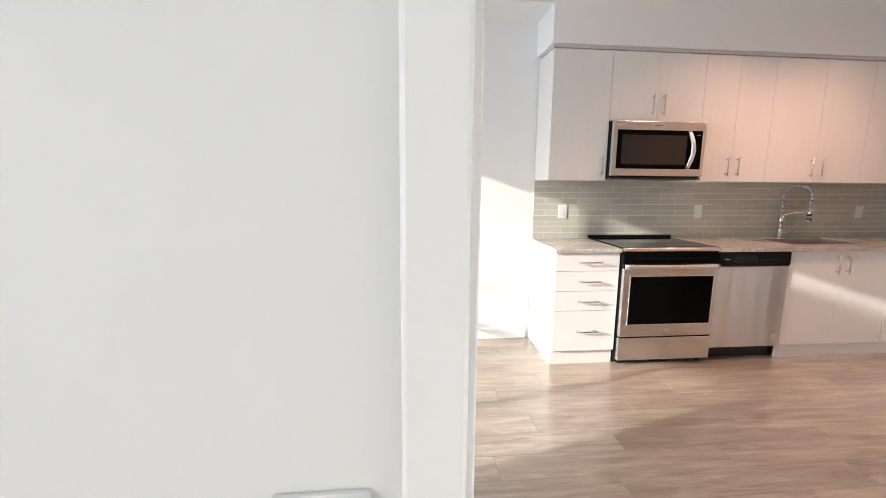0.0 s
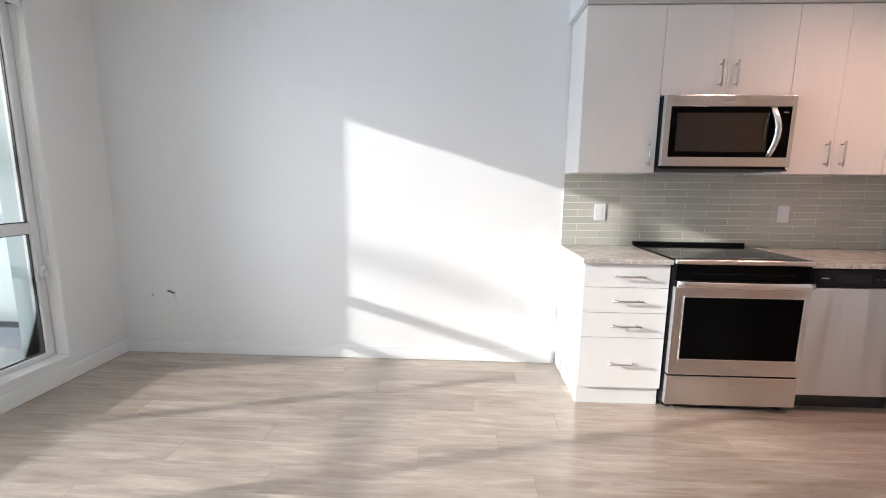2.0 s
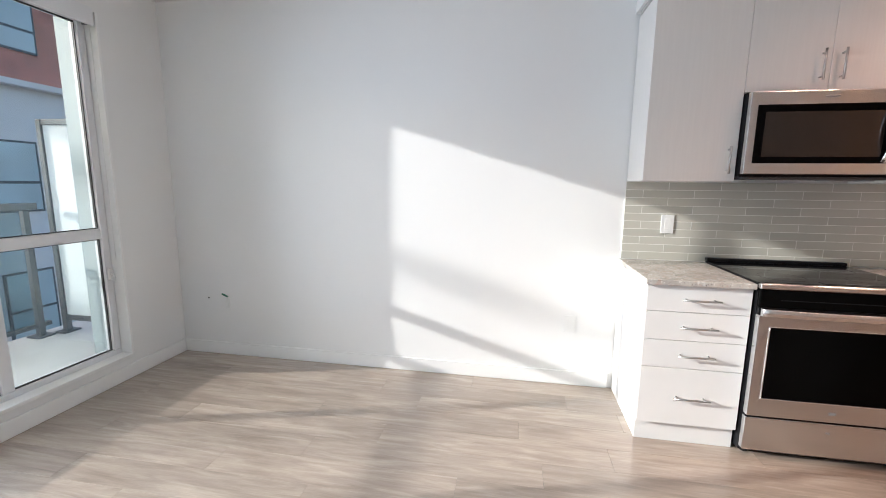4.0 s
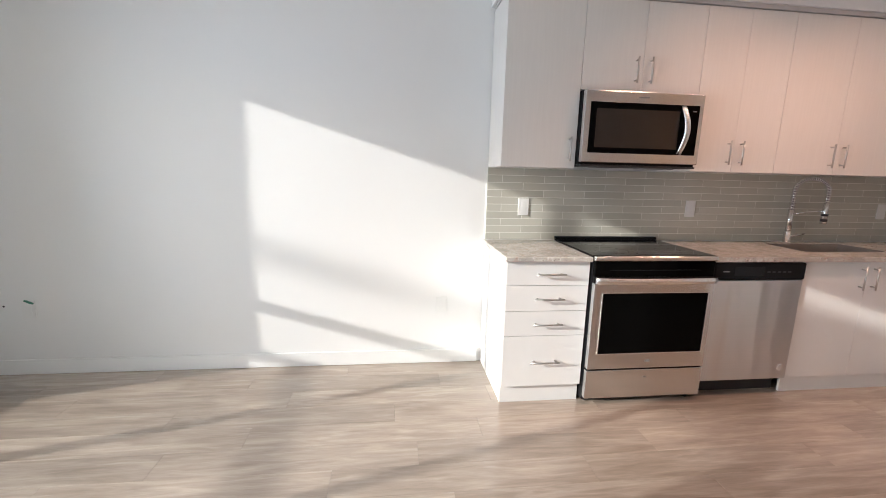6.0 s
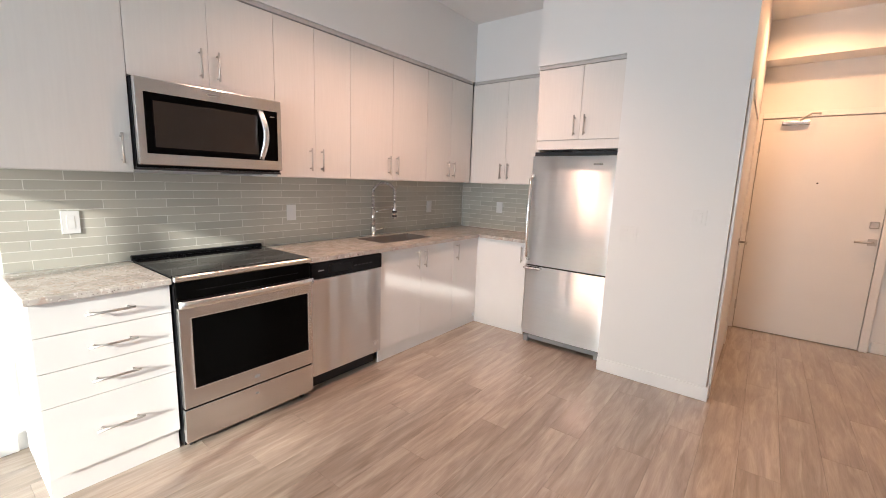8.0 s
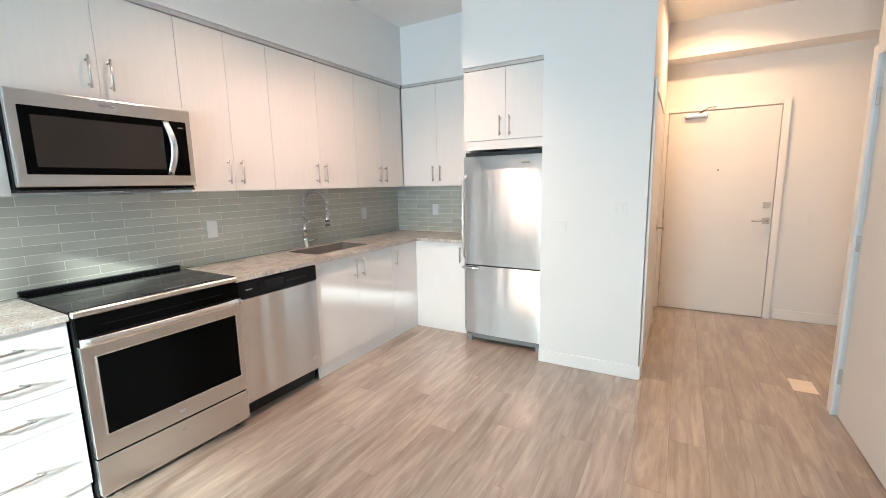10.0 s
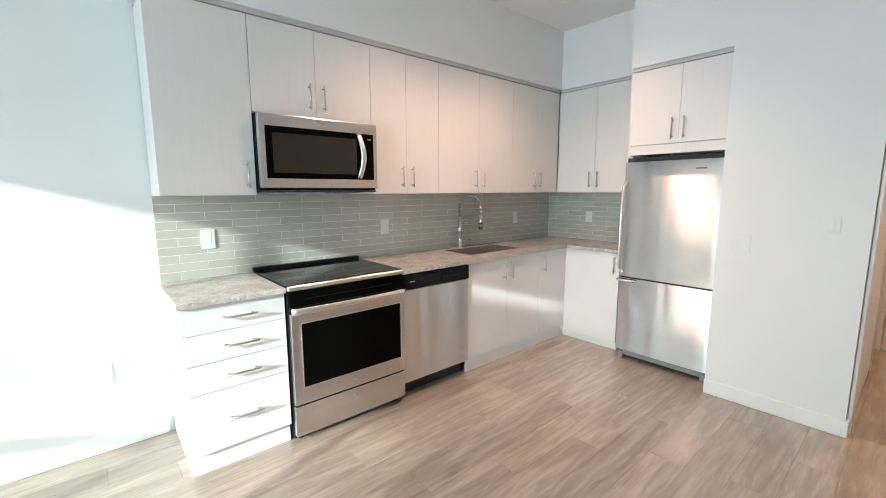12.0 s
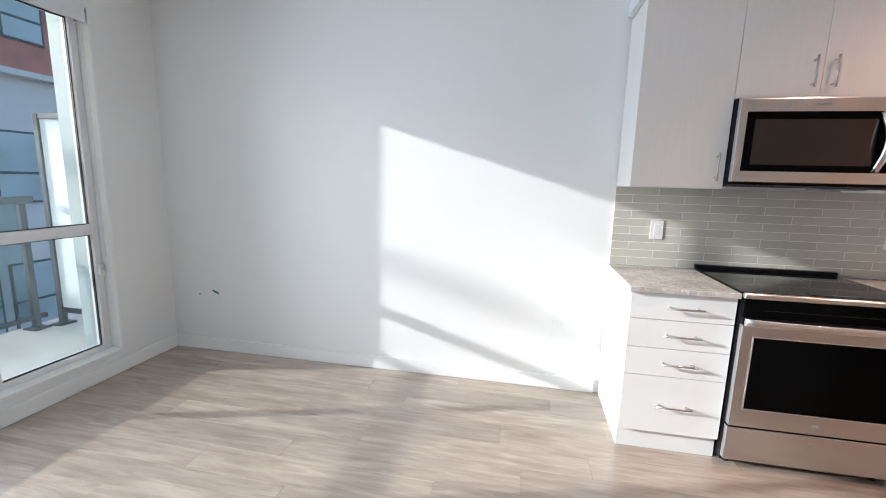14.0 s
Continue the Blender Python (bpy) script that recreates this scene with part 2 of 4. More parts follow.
# ---- building helpers ----
def box(bm, x0, y0, z0, x1, y1, z1, bevel=0.0, segments=2):
    x0, x1, y0, y1, z0, z1 = min(x0, x1), max(x0, x1), min(y0, y1), max(y0, y1), min(z0, z1), max(z0, z1)
    one = bmesh.new()
    bmesh.ops.create_cube(one, size=1)
    for v in one.verts:
        v.co = Vector(((x0 + x1) / 2 + v.co.x * (x1 - x0), (y0 + y1) / 2 + v.co.y * (y1 - y0), (z0 + z1) / 2 + v.co.z * (z1 - z0)))
    if bevel:
        bmesh.ops.bevel(one, geom=one.edges[:], offset=bevel, segments=segments, affect="EDGES", profile=0.5)
    me = bpy.data.meshes.new("tmp")
    one.to_mesh(me)
    one.free()
    bm.from_mesh(me)
    bpy.data.meshes.remove(me)
    return bm


def tube(bm, points, radius, sides=12, cap=True):
    """A round bar along points; radius is one number or one for each point."""
    rings, n = [], len(points)
    pts = [Vector(p) for p in points]
    radii = radius if isinstance(radius, (list, tuple)) else [radius] * n
    side = None
    for k in range(n):
        way = (pts[min(k + 1, n - 1)] - pts[max(k - 1, 0)]).normalized()
        if side is None:
            side = way.orthogonal().normalized()
        side = (side - way * side.dot(way)).normalized()
        other = way.cross(side)
        rings.append([bm.verts.new(pts[k] + radii[k] * (math.cos(a) * side + math.sin(a) * other)) for a in (2 * math.pi * j / sides for j in range(sides))])
    for a, b in zip(rings, rings[1:]):
        for j in range(sides):
            f = bm.faces.new((a[j], a[(j + 1) % sides], b[(j + 1) % sides], b[j]))
            f.smooth = True
    if cap:
        bm.faces.new(rings[0][::-1]), bm.faces.new(rings[-1])
    return bm


ORIGIN = {}


def thing(name, at, label, category, group="", kind=""):
    ob = new(name)
    ob.location = at
    ORIGIN[ob] = Vector(at)
    return tagged(ob, label, category, group, kind)


def part(name, bm, mat, parent=None, label=""):
    me = bpy.data.meshes.new(name)
    origin = ORIGIN.get(parent, Vector((0, 0, 0)))
    bmesh.ops.translate(bm, verts=bm.verts, vec=-origin)
    bmesh.ops.recalc_face_normals(bm, faces=bm.faces)
    bm.to_mesh(me)
    bm.free()
    me.materials.append(mat)
    ob = new(name, me)
    if parent is not None:
        ob.parent = parent
    ORIGIN[ob] = origin
    if label:
        ob["label"] = label
    return ob


def slab(name, mat, *boxes, parent=None, label="", category="", group="", kind="", bevel=0.0):
    bm = bmesh.new()
    for b in boxes:
        box(bm, *b, bevel=bevel)
    ob = part(name, bm, mat, parent, label)
    return tagged(ob, label, category, group, kind)


def structure(name, mat, *boxes, label="", category="", bevel=0.0):
    return slab(name, mat, *boxes, label=label, category=category, kind="structure", bevel=bevel)


# ---- structure ----
H, XW, XE, XP, XH = 2.95, -3.35, 3.765, 2.955, 5.03
YS, YS2, YP0, YP1, YH, YB = -3.105, -3.215, -1.935, -2.663, -3.74, -6.0
structure("wall_north", WALL, (XW - 0.2, 0, -0.1, XE + 0.12, 0.15, H), label="white painted wall behind the kitchen and living area", category="wall")
structure("wall_west", WALL, (XW - 0.2, -0.48, -0.1, XW, 0, H), (XW - 0.2, -2.52, -0.1, XW, -0.48, 0.15), (XW - 0.2, -2.52, 2.43, XW, -0.48, H),
          (XW - 0.2, -4.0, -0.1, XW, -2.52, H), (XW - 0.2, -5.6, -0.1, XW, -4.0, 0.5), (XW - 0.2, -5.6, 2.33, XW, -4.0, H), (XW - 0.2, YB, -0.1, XW, -5.6, H),
          label="white painted wall with a tall window", category="wall")
structure("wall_east", WALL, (XE, -2.6, 0, XE + 0.12, 0, H), label="white painted wall behind the fridge", category="wall")
structure("wall_pillar", WALL, (XP, YP1, 0, XE, YP0, H), (XE, YP1, 0, XE + 0.12, -2.6, H), label="white painted wall end beside the fridge", category="wall")
structure("wall_hall_north", WALL, (XE + 0.12, YP1, 0, XH, -2.5, H), label="white painted wall of the entrance hall", category="wall")
structure("wall_hall_east", WALL, (XH, -4.72, 0, XH + 0.15, -2.5, H), label="white painted wall round the entry door", category="wall")
structure("wall_hall_south", WALL, (0.12, YH - 0.12, 0, 2.16, YH, H), (2.16, YH - 0.12, 2.10, 3.0, YH, H), (3.0, YH - 0.12, 0, 3.07, YH, H),
          (2.95, -4.6, 0, 3.07, YH - 0.12, H), (3.07, -4.72, 0, XH, -4.6, H),
          label="white painted wall along the entrance hall", category="wall")
structure("wall_south", WALL, (XW, YS2, 0, -1.09, YS, H), (-1.09, YS2, 2.08, -0.235, YS, H), (-0.235, YS2, 0, 0.12, YS, H), (0.0, YH - 0.12, 0, 0.12, YS2, H),
          label="white painted wall with a bedroom doorway", category="wall")
structure("wall_bedroom", WALL, (XW - 0.2, YB - 0.12, 0, 0.12, YB, H), (0.0, YB, 0, 0.12, YH - 0.12, H), label="white painted bedroom wall", category="wall")
structure("ceiling", CEIL, (XW - 0.2, YB - 0.12, H, XH + 0.15, 0.15, H + 0.15), label="white painted ceiling", category="ceiling")
# bulkheads above the cabinets, the fridge, the living wall and the entry
structure("bulkhead", WALL, (-0.02, -0.375, 2.411, XE, 0, H), (3.385, -1.27, 2.411, XE, -0.375, H), (XP + 0.005, YP0, 2.345, XE, -1.27, H),
          (XW, -0.37, 2.68, -0.02, 0, H), label="white painted bulkhead above the kitchen cabinets", category="bulkhead")
structure("hall_soffit", WALL, (4.75, -4.6, 2.61, XH, YP1, H), label="white painted soffit above the entry door", category="soffit")
# the recess shade under the bulkhead is put into this trim's grey
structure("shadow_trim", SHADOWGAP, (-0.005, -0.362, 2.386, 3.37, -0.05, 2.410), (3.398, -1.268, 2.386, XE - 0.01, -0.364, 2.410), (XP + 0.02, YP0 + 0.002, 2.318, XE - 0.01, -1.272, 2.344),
          label="recessed trim under the bulkhead, its shade put in as grey", category="trim")
structure("subfloor", SUBFLOOR, (XW - 0.2, YB - 0.12, -0.15, XH + 0.15, 0.15, -0.012), label="dark subfloor under the planks", category="floor")


def skirting(name, runs):
    bm = bmesh.new()
    for x0, y0, x1, y1, nx, ny in runs:
        a, b = (x0, y0), (x1 + nx * 0.014, y1 + ny * 0.014)
        box(bm, min(a[0], b[0]), min(a[1], b[1]), 0.001, max(a[0], b[0]), max(a[1], b[1]), 0.102, 0.004)
    tagged(part(name, bm, TRIM), "white painted baseboard along the wall", "baseboard", kind="structure")


skirting("baseboard", [(XW + 0.014, -0.001, -0.03, -0.001, 0, -1)])
skirting("baseboard", [(XW + 0.001, -3.09, XW + 0.001, -0.001, 1, 0)])
skirting("baseboard", [(XP - 0.001, YP1 - 0.0145, XP - 0.001, YP0, -1, 0)])
skirting("baseboard", [(XP, YP1 - 0.001, 3.0, YP1 - 0.001, 0, -1)])
skirting("baseboard", [(XH - 0.001, -4.6, XH - 0.001, -3.74, -1, 0)])
skirting("baseboard", [(0.13, YH + 0.001, 2.09, YH + 0.001, 0, 1)])
skirting("baseboard", [(XW + 0.015, YS2 - 0.001, -1.16, YS2 - 0.001, 0, -1)])

# bedroom doorway: jamb, stop and casings
door_frame = thing("door_frame", (-1.1, -3.14, 0), "white painted frame of the open bedroom doorway", "door frame", kind="structure")
for x0, x1, s in ((-1.09, -1.07, 1), (-0.235, -0.255, -1)):
    slab("jamb", TRIM, (x0, YS2 - 0.004, 0, x1, YS + 0.004, 2.06), parent=door_frame, bevel=0.002)
    slab("door_stop", TRIM, (x1, -3.18, 0, x1 + s * 0.007, -3.13, 2.06), parent=door_frame, bevel=0.003)
    for ya, yb in ((YS2 - 0.001, YS2 - 0.016), (YS + 0.001, YS + 0.016)):
        slab("casing", TRIM, (x1 - s * 0.008, ya, 0, x1 - s * 0.058, yb, 2.12), parent=door_frame, bevel=0.004)
slab("head_jamb", TRIM, (-1.09, YS2 - 0.004, 2.06, -0.235, YS + 0.004, 2.08), parent=door_frame, bevel=0.002)


# ---- window and balcony ----
def window(name, y0, y1, z0, z1, mullions, bars, label):
    w = thing(name, (XW - 0.1, (y0 + y1) / 2, z0), label, "window", kind="structure")
    xa, xb = XW - 0.15, XW - 0.085
    slab("window_sill", TRIM, (XW - 0.085, y0 - 0.0, z0, XW + 0.012, y1 + 0.0, z0 + 0.022), parent=w, bevel=0.004)
    bm = bmesh.new()
    for b in ((xa, y0, z0, xb, y1, z0 + 0.055), (xa, y0, z1 - 0.06, xb, y1, z1), (xa, y0, z0 + 0.055, xb, y0 + 0.05, z1 - 0.06), (xa, y1 - 0.05, z0 + 0.055, xb, y1, z1 - 0.06)):
        box(bm, *b, bevel=0.005)
    part("window_frame", bm, VINYL, w)
    edges = [y1 - 0.05] + [v for m in mullions for v in (m + 0.03, m - 0.03)] + [y0 + 0.05]
    for m in mullions:
        slab("mullion", VINYL, (xa + 0.003, m - 0.03, z0 + 0.055, xb - 0.003, m + 0.03, z1 - 0.06), parent=w, bevel=0.004)
    for b, a, bar in zip(edges[::2], edges[1::2], bars):
        cells = [(z0 + 0.055, z1 - 0.06)]
        if bar:
            slab("transom", VINYL, (xa + 0.005, a, bar[0], xb - 0.002, b, bar[1]), parent=w, bevel=0.005)
            cells = [(z0 + 0.055, bar[0]), (bar[1], z1 - 0.06)]
        for c, d in cells:
            slab("sash", RUBBER, (xa + 0.03, a, c, xa + 0.045, a + 0.006, d), (xa + 0.03, b - 0.006, c, xa + 0.045, b, d), (xa + 0.03, a, c, xa + 0.045, b, c + 0.006), (xa + 0.03, a, d - 0.006, xa + 0.045, b, d), parent=w)
            p = slab("pane", PANE, (xa + 0.034, a + 0.006, c + 0.006, xa + 0.04, b - 0.006, d - 0.006), parent=w)
            p.visible_shadow = False
    return w


win = window("window_1", -2.52, -0.48, 0.15, 2.43, [-1.15, -1.93], [(0.995, 1.065), None, None], "tall white-framed window onto the balcony")
window("window_2", -5.6, -4.0, 0.5, 2.33, [-4.8], [None, None], "white-framed bedroom window")
structure("window_trim", TRIM, (XW - 0.085, -0.482, 0.172, XW + 0.004, -0.465, 2.43), label="white window reveal trim", category="trim", bevel=0.002)
latch = bmesh.new()
box(latch, XW - 0.085, -0.522, 0.71, XW - 0.062, -0.492, 0.79, 0.005)
tube(latch, [(XW - 0.065, -0.507, 0.75), (XW - 0.045, -0.507, 0.752), (XW - 0.038, -0.513, 0.70)], 0.006)
part("window_crank", latch, WHITEPL, win, "small white window latch")
blind = thing("roller_blind", (XW - 0.03, -1.5, 2.25), "rolled-up white roller blind at the window head", "blind")
bm = bmesh.new()
tube(bm, [(XW - 0.03, -2.48, 2.39), (XW - 0.03, -0.52, 2.39)], 0.028, 16)
part("roll", bm, VINYL, blind)
slab("bracket", GREYPL, (XW - 0.065, -0.515, 2.35, XW + 0.006, -0.505, 2.428), parent=blind)
slab("cassette", VINYL, (XW + 0.001, -2.48, 2.338, XW + 0.012, -0.50, 2.45), parent=blind, bevel=0.003)
bm = bmesh.new()
tube(bm, [(XW - 0.02, -0.505, 2.35), (XW - 0.02, -0.505, 0.85)], 0.002, 6)
part("bead_chain", bm, WHITEPL, blind)

structure("balcony_slab", CONCRETE, (-5.15, -6.0, -0.3, XW - 0.2, 1.6, -0.06), label="pale concrete balcony floor", category="balcony")
railing = thing("balcony_railing", (-5.02, -2, -0.06), "dark metal balcony railing with glass panels", "railing")
bm = bmesh.new()
box(bm, -5.05, -6.0, 1.115, -4.98, 0.22, 1.18, 0.008)
part("top_rail", bm, ALU, railing)
slab("bottom_rail", ALU, (-5.035, -6.0, 0.03, -4.995, 0.22, 0.07), parent=railing, bevel=0.004)
for y in (-5.5, -4.0, -2.4, -0.9, 0.13):
    post = slab("post", ALU, (-5.04, y - 0.025, -0.05, -4.99, y + 0.025, 1.115), parent=railing, bevel=0.003)
    slab("base_plate", ALU, (-5.09, y - 0.07, -0.06, -4.94, y + 0.07, -0.045), parent=post, bevel=0.002)
for y0, y1 in ((-5.46, -4.04), (-3.96, -2.44), (-2.36, -0.94), (-0.86, 0.09)):
    p = slab("glass_panel", RAILPANE, (-5.02, y0, 0.07, -5.01, y1, 1.115), parent=railing)
    p.visible_shadow = False
screen = thing("privacy_screen", (-4.4, 0.3, -0.06), "frosted glass balcony divider in a dark metal frame", "screen")
for x0, x1 in ((-4.95, -4.90), (-3.66, -3.62)):
    post = slab("post", ALU, (x0, 0.27, -0.05, x1, 0.32, 1.92), parent=screen, bevel=0.003)
    slab("base_plate", ALU, (x0 - 0.04, 0.22, -0.06, x1 + 0.04, 0.37, -0.045), parent=post, bevel=0.002)
for z in (0.06, 1.87):
    slab("rail", ALU, (-4.90, 0.275, z, -3.66, 0.315, z + 0.05), parent=screen, bevel=0.003)
slab("frosted_pane", FROST, (-4.90, 0.29, 0.11, -3.66, 0.30, 1.87), parent=screen)

structure("facade_fin", FIN, (XW - 0.33, -0.47, -0.06, XW - 0.201, -0.36, 2.9), label="grey-green outer fin beside the window", category="facade")
# out of view: added so its raised bar blocks sun from part of the window
low = thing("low_building", (-26, -16, -9), "unseen low building with an added bar that shades the window", "building")
slab("wall", FACADE, (-32, -30, -9, -20, -2, 4.6), parent=low)
slab("parapet", FACADE, (-20.3, -30, 4.6, -20, -2, 4.9), parent=low)
slab("canopy", FACADE, (-20.2, -6.1, 6.46, -20.0, -3.5, 6.54), parent=low)
for y in (-6.07, -3.6):
    slab("canopy_post", ALU, (-20.2, y - 0.03, 4.6, -20.1, y + 0.03, 6.46), parent=low)
# unseen board, added to cut the sunlight that reaches the sink cabinet and floor
sign = thing("sign_board", (-9, -4.38, -9), "unseen pale board on a pole, added to block sunlight", "sign")
slab("panel", FACADE, (-9.05, -4.36, 3.06, -9.0, -3.51, 3.965), parent=sign, bevel=0.01)
slab("pole", ALU, (-9.09, -4.46, -9.0, -8.99, -4.37, 4.0), parent=sign, bevel=0.01)
structure("ground", ASPHALT, (-400, -400, -9.2, 400, 400, -9.0), label="grey street ground far below", category="ground")


def facade(name, at, y0, y1, z0, depth, label):
    """A street front: storeys of glazing between pale bands, and a brick top."""
    h = thing(name, at, label, "building")
    x = at[0]
    slab("wall", FACADE, (x - depth, y0, z0, x, y1, 4.02), parent=h)
    slab("cornice", FACADE, (x - 0.4, y0 - 0.2, 4.02, x + 0.35, y1 + 0.2, 4.18), parent=h)
    slab("upper_wall", BRICK, (x - depth, y0, 4.18, x - 0.25, y1, 9.2), parent=h, label="red brick upper storeys")
    slab("roof", FACADE, (x - depth - 0.2, y0 - 0.2, 9.2, x, y1 + 0.2, 9.5), parent=h)
    for z, tall, face, wide, step in ((-7.6, 2.0, x, 1.3, 1.55), (-3.3, 2.0, x, 1.3, 1.55), (0.45, 2.05, x, 1.3, 1.55), (5.1, 1.5, x - 0.25, 1.1, 2.3), (7.4, 1.3, x - 0.25, 1.1, 2.3)):
        y = y0 + 0.5
        while y < y1 - wide - 0.3:
            f = slab("window", ALU, (face, y, z, face + 0.06, y + wide, z + tall), parent=h)
            half = z + tall * 0.42
            for c, d in ((z + 0.06, half - 0.04), (half + 0.04, z + tall - 0.06)):
                slab("pane", DARKPANE, (face + 0.05, y + 0.06, c, face + 0.07, y + wide - 0.06, d), parent=f)
            y += step
    return h


facade("apartment_building", (-15, 12, -9), 4.2, 24, -9, 9, "pale apartment building with red brick upper storeys")


# ---- kitchen ----
def bar_handle(bm, a, b, out, radius=0.0055):
    """A round bar from a to b on two posts; out: the way from the door to the bar."""
    a, b, out = Vector(a), Vector(b), Vector(out)
    tube(bm, [a + out, b + out], radius, 10)
    for k in (0.12, 0.88):
        p = a.lerp(b, k)
        tube(bm, [p, p + out], 0.0045, 8)
    return bm


def cabinet(name, x0, x1, z0, z1, yf, doors, label, group, mat, hz=None, hside=None, body_top=None):
    """A unit on the north wall with its front at yf. doors: edges along x; body_top: a body cut low under a sink."""
    c = thing(name, ((x0 + x1) / 2, yf / 2, z0), label, "cabinet", group)
    slab("body", CARCASS if mat is not CAB else CAB, (x0 + 0.001, yf + 0.021, z0, x1 - 0.001, -0.011, body_top or z1), parent=c)
    for k, (a, b) in enumerate(zip(doors, doors[1:])):
        d = slab("door", mat, (a + 0.0009, yf, z0 + (0.002 if mat is CAB else 0.0), b - 0.0009, yf + 0.02, z1 - 0.003), parent=c, bevel=0.0012)
        hx = (b - 0.045 if (k == 0 and len(doors) == 3) or hside == "r" else a + 0.045)
        bm = bar_handle(bmesh.new(), (hx, yf, hz[0]), (hx, yf, hz[1]), (0, -0.03, 0))
        part("handle", bm, NICKEL, d, "brushed nickel bar handle")
    return c


GU, GB = "upper kitchen cabinets", "base kitchen cabinets"
ZU, ZT, ZF, YU = 1.414, 2.385, 2.317, -0.35
cabinet("upper_cabinet", 0.0, 0.4635, ZU, ZT, YU, [0.0, 0.4635], "tall off-white wall cabinet with one door", GU, CAB, hz=(1.455, 1.60), hside="r")
cabinet("upper_cabinet", 0.4645, 1.2235, 1.873, ZT, YU, [0.4645, 0.842, 1.2235], "short off-white wall cabinet above the microwave", GU, CAB, hz=(1.92, 2.07))
cabinet("upper_cabinet", 1.2245, 1.8165, ZU, ZT, YU, [1.2245, 1.513, 1.8165], "off-white wall cabinet with two doors", GU, CAB, hz=(1.46, 1.61))
cabinet("upper_cabinet", 1.8175, 2.6865, ZU, ZT, YU, [1.8175, 2.255, 2.6865], "wide off-white wall cabinet above the sink", GU, CAB, hz=(1.46, 1.61))
cabinet("upper_cabinet", 2.6875, 3.378, ZU, ZT, YU, [2.6875, 3.04, 3.378], "off-white corner wall cabinet with two doors", GU, CAB, hz=(1.46, 1.61))


def side_cabinet(name, y0, y1, z0, z1, xf, doors, label, group, mat, hz, hside=None):
    """A unit on the east wall with its front at xf."""
    c = thing(name, ((xf + XE) / 2, (y0 + y1) / 2, z0), label, "cabinet", group)
    slab("body", CARCASS if mat is not CAB else CAB, (xf + 0.021, y0 - 0.001, z0, XE - 0.011, y1 + 0.001, z1), parent=c)
    for k, (a, b) in enumerate(zip(doors, doors[1:])):
        d = slab("door", mat, (xf, b + 0.0009, z0 + 0.002, xf + 0.02, a - 0.0009, z1 - 0.003), parent=c, bevel=0.0012)
        hy = b + 0.04 if (k == 0 and len(doors) == 3) or hside == "r" else a - 0.04
        bm = bar_handle(bmesh.new(), (xf, hy, hz[0]), (xf, hy, hz[1]), (-0.03, 0, 0))
        part("handle", bm, NICKEL, d, "brushed nickel bar handle")
    return c


side_cabinet("upper_cabinet", -0.352, -1.118, ZU, ZT, 3.40, [-0.352, -0.755, -1.118], "off-white wall cabinet on the side wall", GU, CAB, (1.46, 1.61))
over_fridge = side_cabinet("fridge_cabinet", -1.285, YP0 + 0.002, 1.77, ZF, XP + 0.025, [-1.285, -1.63, YP0 + 0.002], "off-white cabinet built in above the fridge", GU, CAB, (1.80, 1.95))
slab("valance", CAB, (XP + 0.03, -1.285, 1.70, XP + 0.048, YP0 + 0.002, 1.768), parent=over_fridge)
slab("side_panel", CAB, (XP + 0.028, -1.284, 1.70, XE - 0.012, -1.268, ZF), parent=over_fridge)

slab("corner_filler", CAB, (3.3785, YU + 0.006, ZU + 0.001, 3.399, YU + 0.022, ZT - 0.002), label="off-white filler strip in the corner of the wall cabinets", category="panel")

# base run
YB0 = -0.602
drawers = thing("drawer_cabinet", (0.25, -0.3, 0), "white base cabinet with four drawers beside the range", "cabinet", GB)
slab("body", CABBASE, (0.0, YB0 + 0.021, 0.11, 0.496, -0.011, 0.884), parent=drawers)
slab("toe_kick", CABBASE, (0.004, -0.572, 0.0, 0.496, -0.02, 0.11), parent=drawers)
zs = [0.115, 0.435, 0.588, 0.742, 0.882]
for a, b in zip(zs, zs[1:]):
    d = slab("drawer_front", CABBASE, (0.001, YB0, a + 0.0015, 0.495, YB0 + 0.02, b - 0.0015), parent=drawers, bevel=0.0012)
    hz = (a + b) / 2 if b - a < 0.2 else a + 0.16
    part("handle", bar_handle(bmesh.new(), (0.168, YB0, hz), (0.345, YB0, hz), (0, -0.032, 0)), NICKEL, d, "brushed nickel bar handle")

cabinet("sink_cabinet", 1.893, 2.81, 0.11, 0.882, YB0, [1.893, 2.352, 2.81], "white base cabinet under the sink", GB, CABBASE, hz=(0.70, 0.85), body_top=0.695)
cabinet("base_cabinet", 2.813, 3.2, 0.11, 0.882, YB0, [2.813, 3.2], "white base cabinet in the corner", GB, CABBASE, hz=(0.70, 0.85))
side_cabinet("base_cabinet", -0.625, -1.14, 0.06, 0.882, 3.215, [-0.625, -1.14], "white base cabinet beside the fridge", GB, CABBASE, (0.70, 0.85), hside="r")
slab("toe_kick", CABBASE, (1.893, -0.580, 0.0, 3.238, -0.565, 0.109), (3.238, -1.14, 0.0, 3.253, -0.565, 0.059), label="white toe kick board under the base cabinets", category="panel")
slab("corner_filler", CABBASE, (3.201, YB0 + 0.003, 0.06, 3.234, -0.5, 0.882), (3.218, -0.624, 0.06, 3.234, YB0 + 0.003, 0.882), label="white corner filler strip between base cabinets", category="panel")

